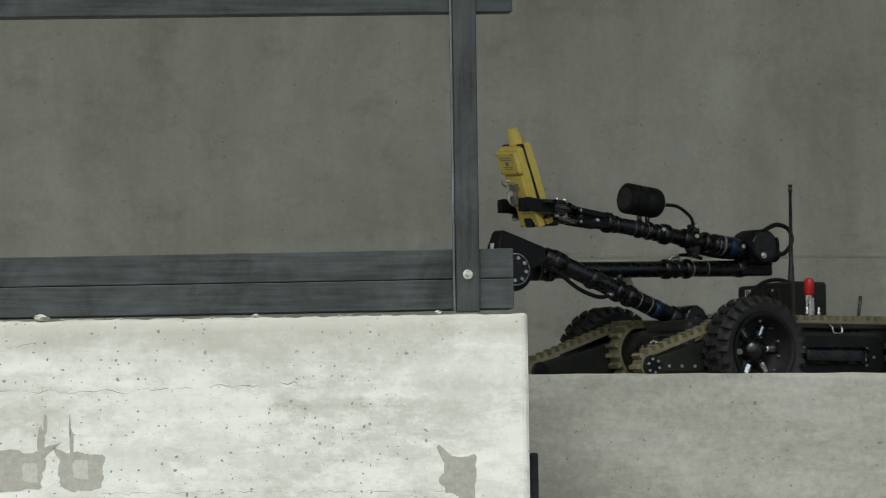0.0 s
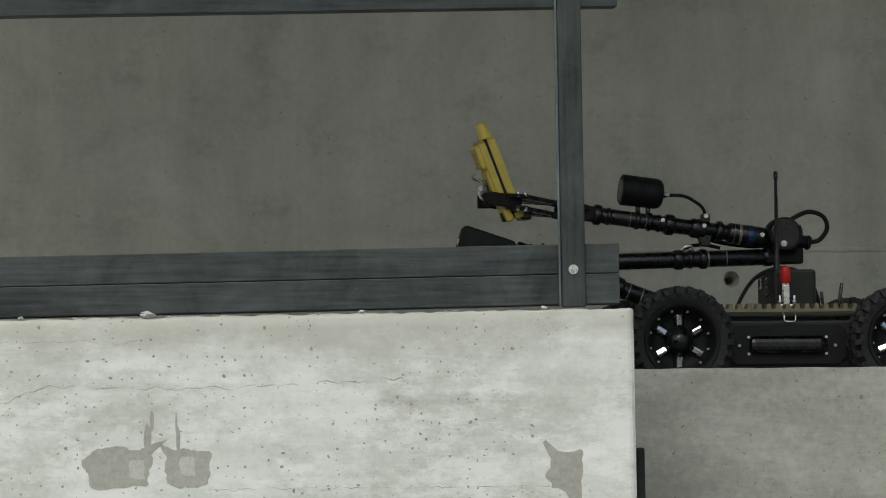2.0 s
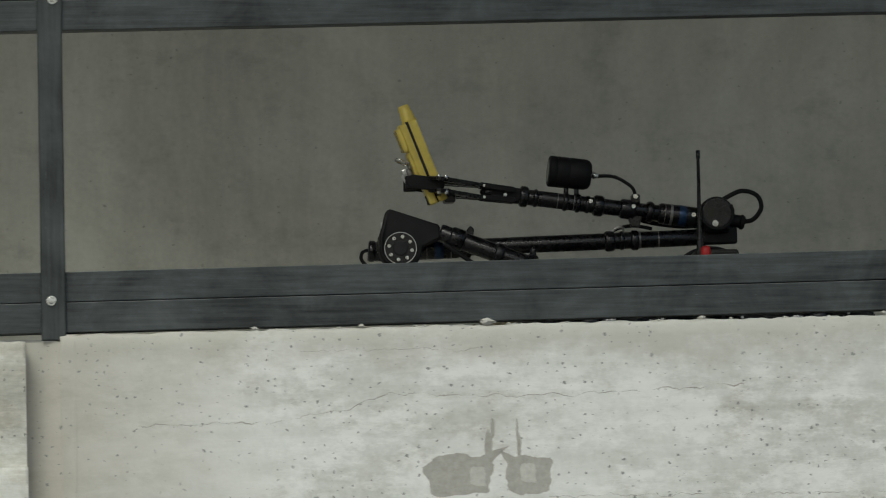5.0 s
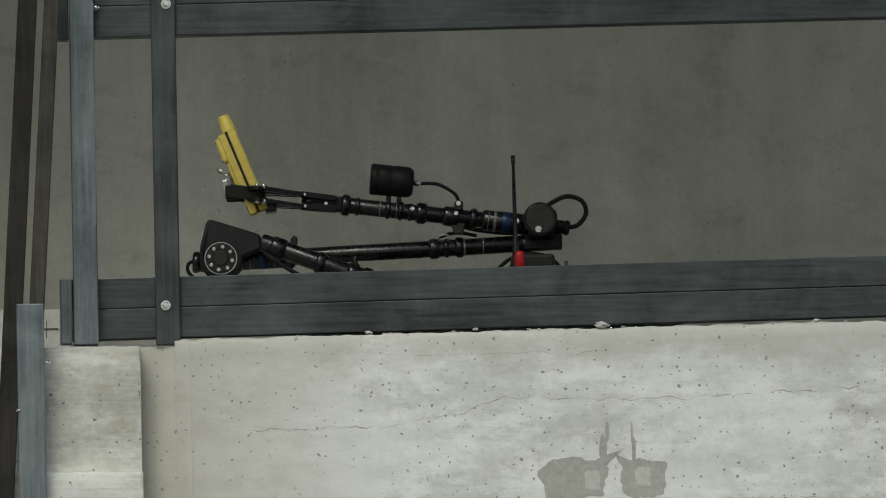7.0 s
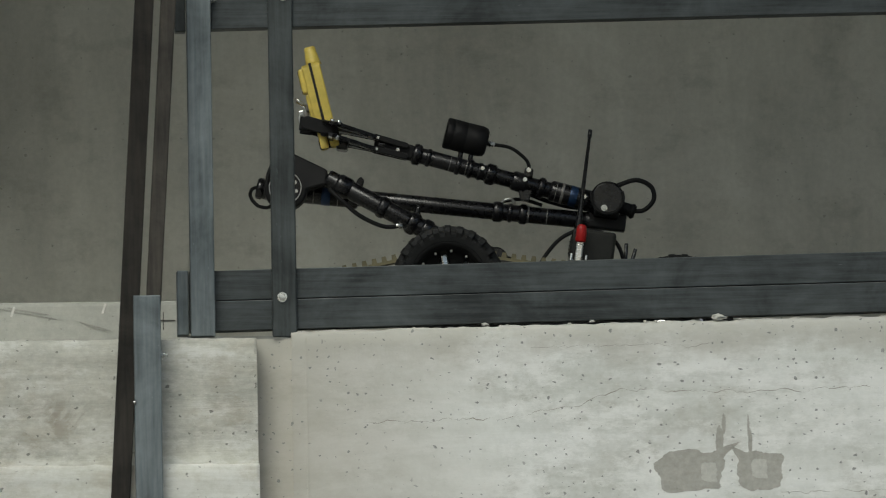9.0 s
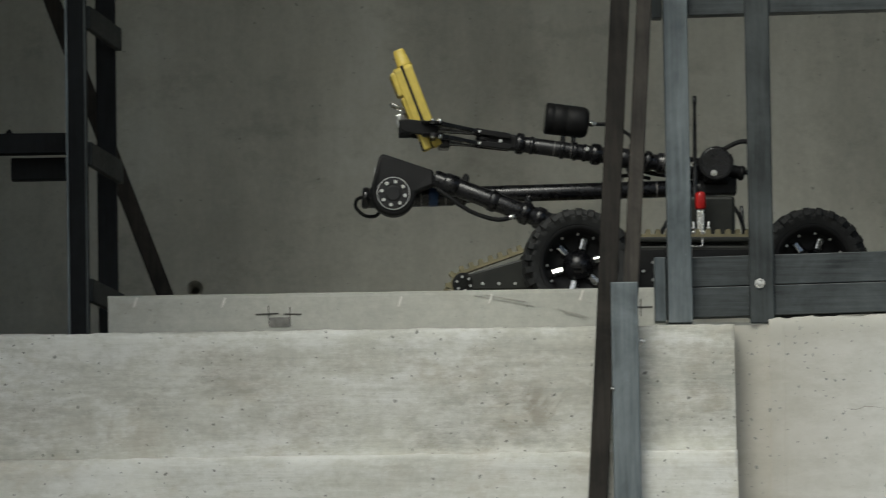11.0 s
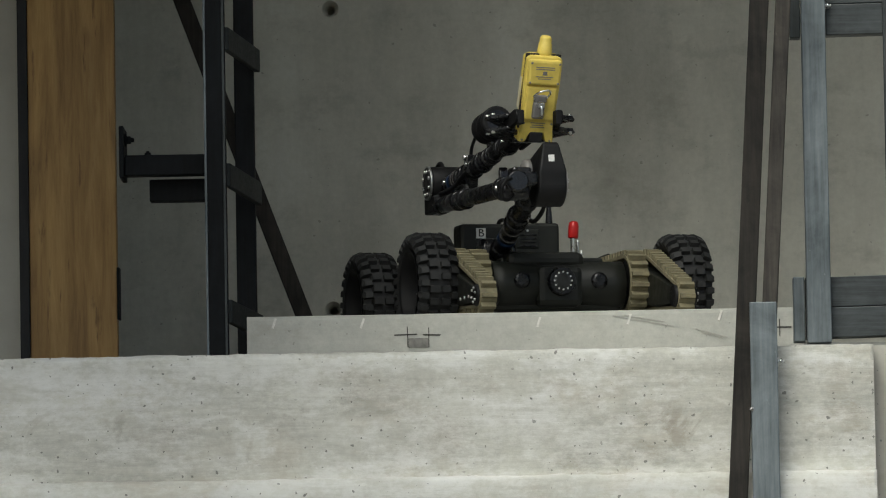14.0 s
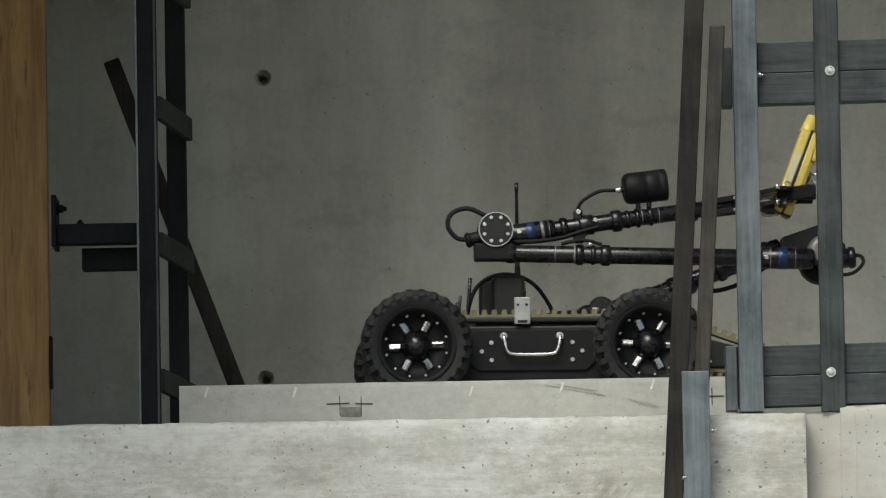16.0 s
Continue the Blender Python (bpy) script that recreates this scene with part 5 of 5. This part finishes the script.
det("side_label", M_PAPER, detector, lambda bm: box(bm, (-0.0165, -0.0349, 0.045), (-0.004, -0.0335, 0.105), 0.0004), label="pale paper label on the narrow side")
det("belt_clip", M_GREYCLIP, detector, lambda bm: box(bm, (0.020, -0.015, 0.066), (0.028, 0.009, 0.080), 0.002), lambda bm: box(bm, (0.024, -0.017, 0.036), (0.034, 0.006, 0.068), 0.004), lambda bm: box(bm, (0.022, -0.010, 0.060), (0.040, 0.001, 0.066), 0.002), label="grey metal belt clip")
det("ring", M_CHROME, detector, lambda bm: hose(bm, [(0.024, -0.014, 0.072), (0.034, -0.018, 0.080), (0.043, -0.010, 0.090), (0.042, 0.006, 0.094), (0.034, 0.012, 0.086), (0.026, 0.008, 0.074)], 0.0019), lambda bm: box(bm, (0.032, -0.010, 0.060), (0.042, 0.002, 0.070), 0.0015), lambda bm: hose(bm, [(0.036, -0.004, 0.066), (0.043, -0.003, 0.058), (0.042, -0.002, 0.046), (0.036, -0.003, 0.042)], 0.0026), label="bright snap hook and split ring")
for y in (-0.0265, 0.0265):
    for z, x in ((-0.008, 0.0180), (0.024, 0.0180), (0.103, 0.0268), (0.140, 0.0268)):
        det("screw", M_GREYCLIP, detector, lambda bm, y=y, z=z, x=x: rod(bm, (0.012, y, z), (x, y, z), 0.0022, seg=8))
# seconds, place on the floor plan, height, heading and nose-up pitch of the robot
DRIVE = [
    (0.0, 2.882, 15.120, 2.501, 204.9, -0.9),
    (0.2, 2.819, 15.079, 2.501, 202.1, -0.0),
    (0.5, 2.737, 15.063, 2.502, 191.5, 0.1),
    (1.0, 2.648, 15.019, 2.502, 185.4, -0.1),
    (1.5, 2.631, 14.963, 2.500, 181.1, -0.0),
    (2.2, 2.627, 14.963, 2.500, 181.1, -0.0),
    (2.5, 2.611, 14.985, 2.503, 182.3, 0.2),
    (3.0, 2.456, 14.804, 2.491, 180.8, 3.2),
    (3.5, 2.361, 14.837, 2.511, 179.3, 5.5),
    (4.0, 2.165, 14.832, 2.521, 179.4, 6.8),
    (4.5, 2.023, 14.851, 2.535, 177.2, 3.7),
    (5.0, 1.813, 14.866, 2.546, 178.3, -0.2),
    (7.5, 1.206, 14.841, 2.549, 175.0, -0.6),
    (8.0, 1.192, 14.805, 2.555, 175.6, 2.5),
    (10.3, 0.653, 14.848, 2.614, 181.9, 9.8),
    (10.5, 0.535, 14.750, 2.606, 183.1, 4.0),
    (10.7, 0.460, 14.742, 2.613, 182.3, 0.9),
    (11.0, 0.456, 14.736, 2.617, 181.6, 0.6),
    (11.5, 0.312, 14.842, 2.627, 186.6, 0.7),
    (12.0, 0.178, 14.919, 2.642, 196.5, 0.4),
    (12.5, 0.057, 14.936, 2.642, 220.2, 0.1),
    (13.0, -0.012, 14.980, 2.642, 248.3, 0.0),
    (13.5, -0.089, 15.008, 2.642, 272.9, -0.0),
    (14.0, -0.090, 14.989, 2.642, 285.6, -0.1),
    (14.5, -0.070, 14.931, 2.643, 299.5, -0.2),
    (15.0, -0.129, 14.908, 2.643, 326.4, 0.2),
    (15.5, -0.127, 14.811, 2.642, 353.4, 0.0),
    (16.0, 0.022, 14.800, 2.643, 362.6, -0.3),
]


def drive_at(t):
    for a, b in zip(DRIVE, DRIVE[1:]):
        if a[0] <= t <= b[0]:
            u = (t - a[0]) / (b[0] - a[0])
            return [p + (q - p) * u for p, q in zip(a, b)]
    return list(DRIVE[-1])


def lean(t):
    """The lower floor falls towards the yard, so the robot leans there."""
    return 1.8 if t <= 5 else max(0.0, 1.8 * (1 - (t - 5) / 6.0))


def motions():
    walk(robot, [(t, pose(x, y, z, -lean(t), -pitch, head)) for t, x, y, z, head, pitch in DRIVE])
    steps = [i / 10 for i in range(161)]
    for wheel, wx, s in WHEELS:
        turn, rows, last = 17.0 * wx + (30.0 if s < 0 else 0.0), [], None
        for t in steps:
            _, x, y, z, head, _ = drive_at(t)
            h = radians(head)
            if last:
                ahead = (x - last[0]) * math.cos(h) + (y - last[1]) * math.sin(h)
                turn += math.degrees((ahead - s * 0.246 * (h - last[2])) / R_WHEEL)
            last = (x, y, h)
            rows.append((t, pose(wx, s * 0.246 + YC, Z_WHEEL, 0, turn, 0)))
        walk(wheel, rows)


motions()
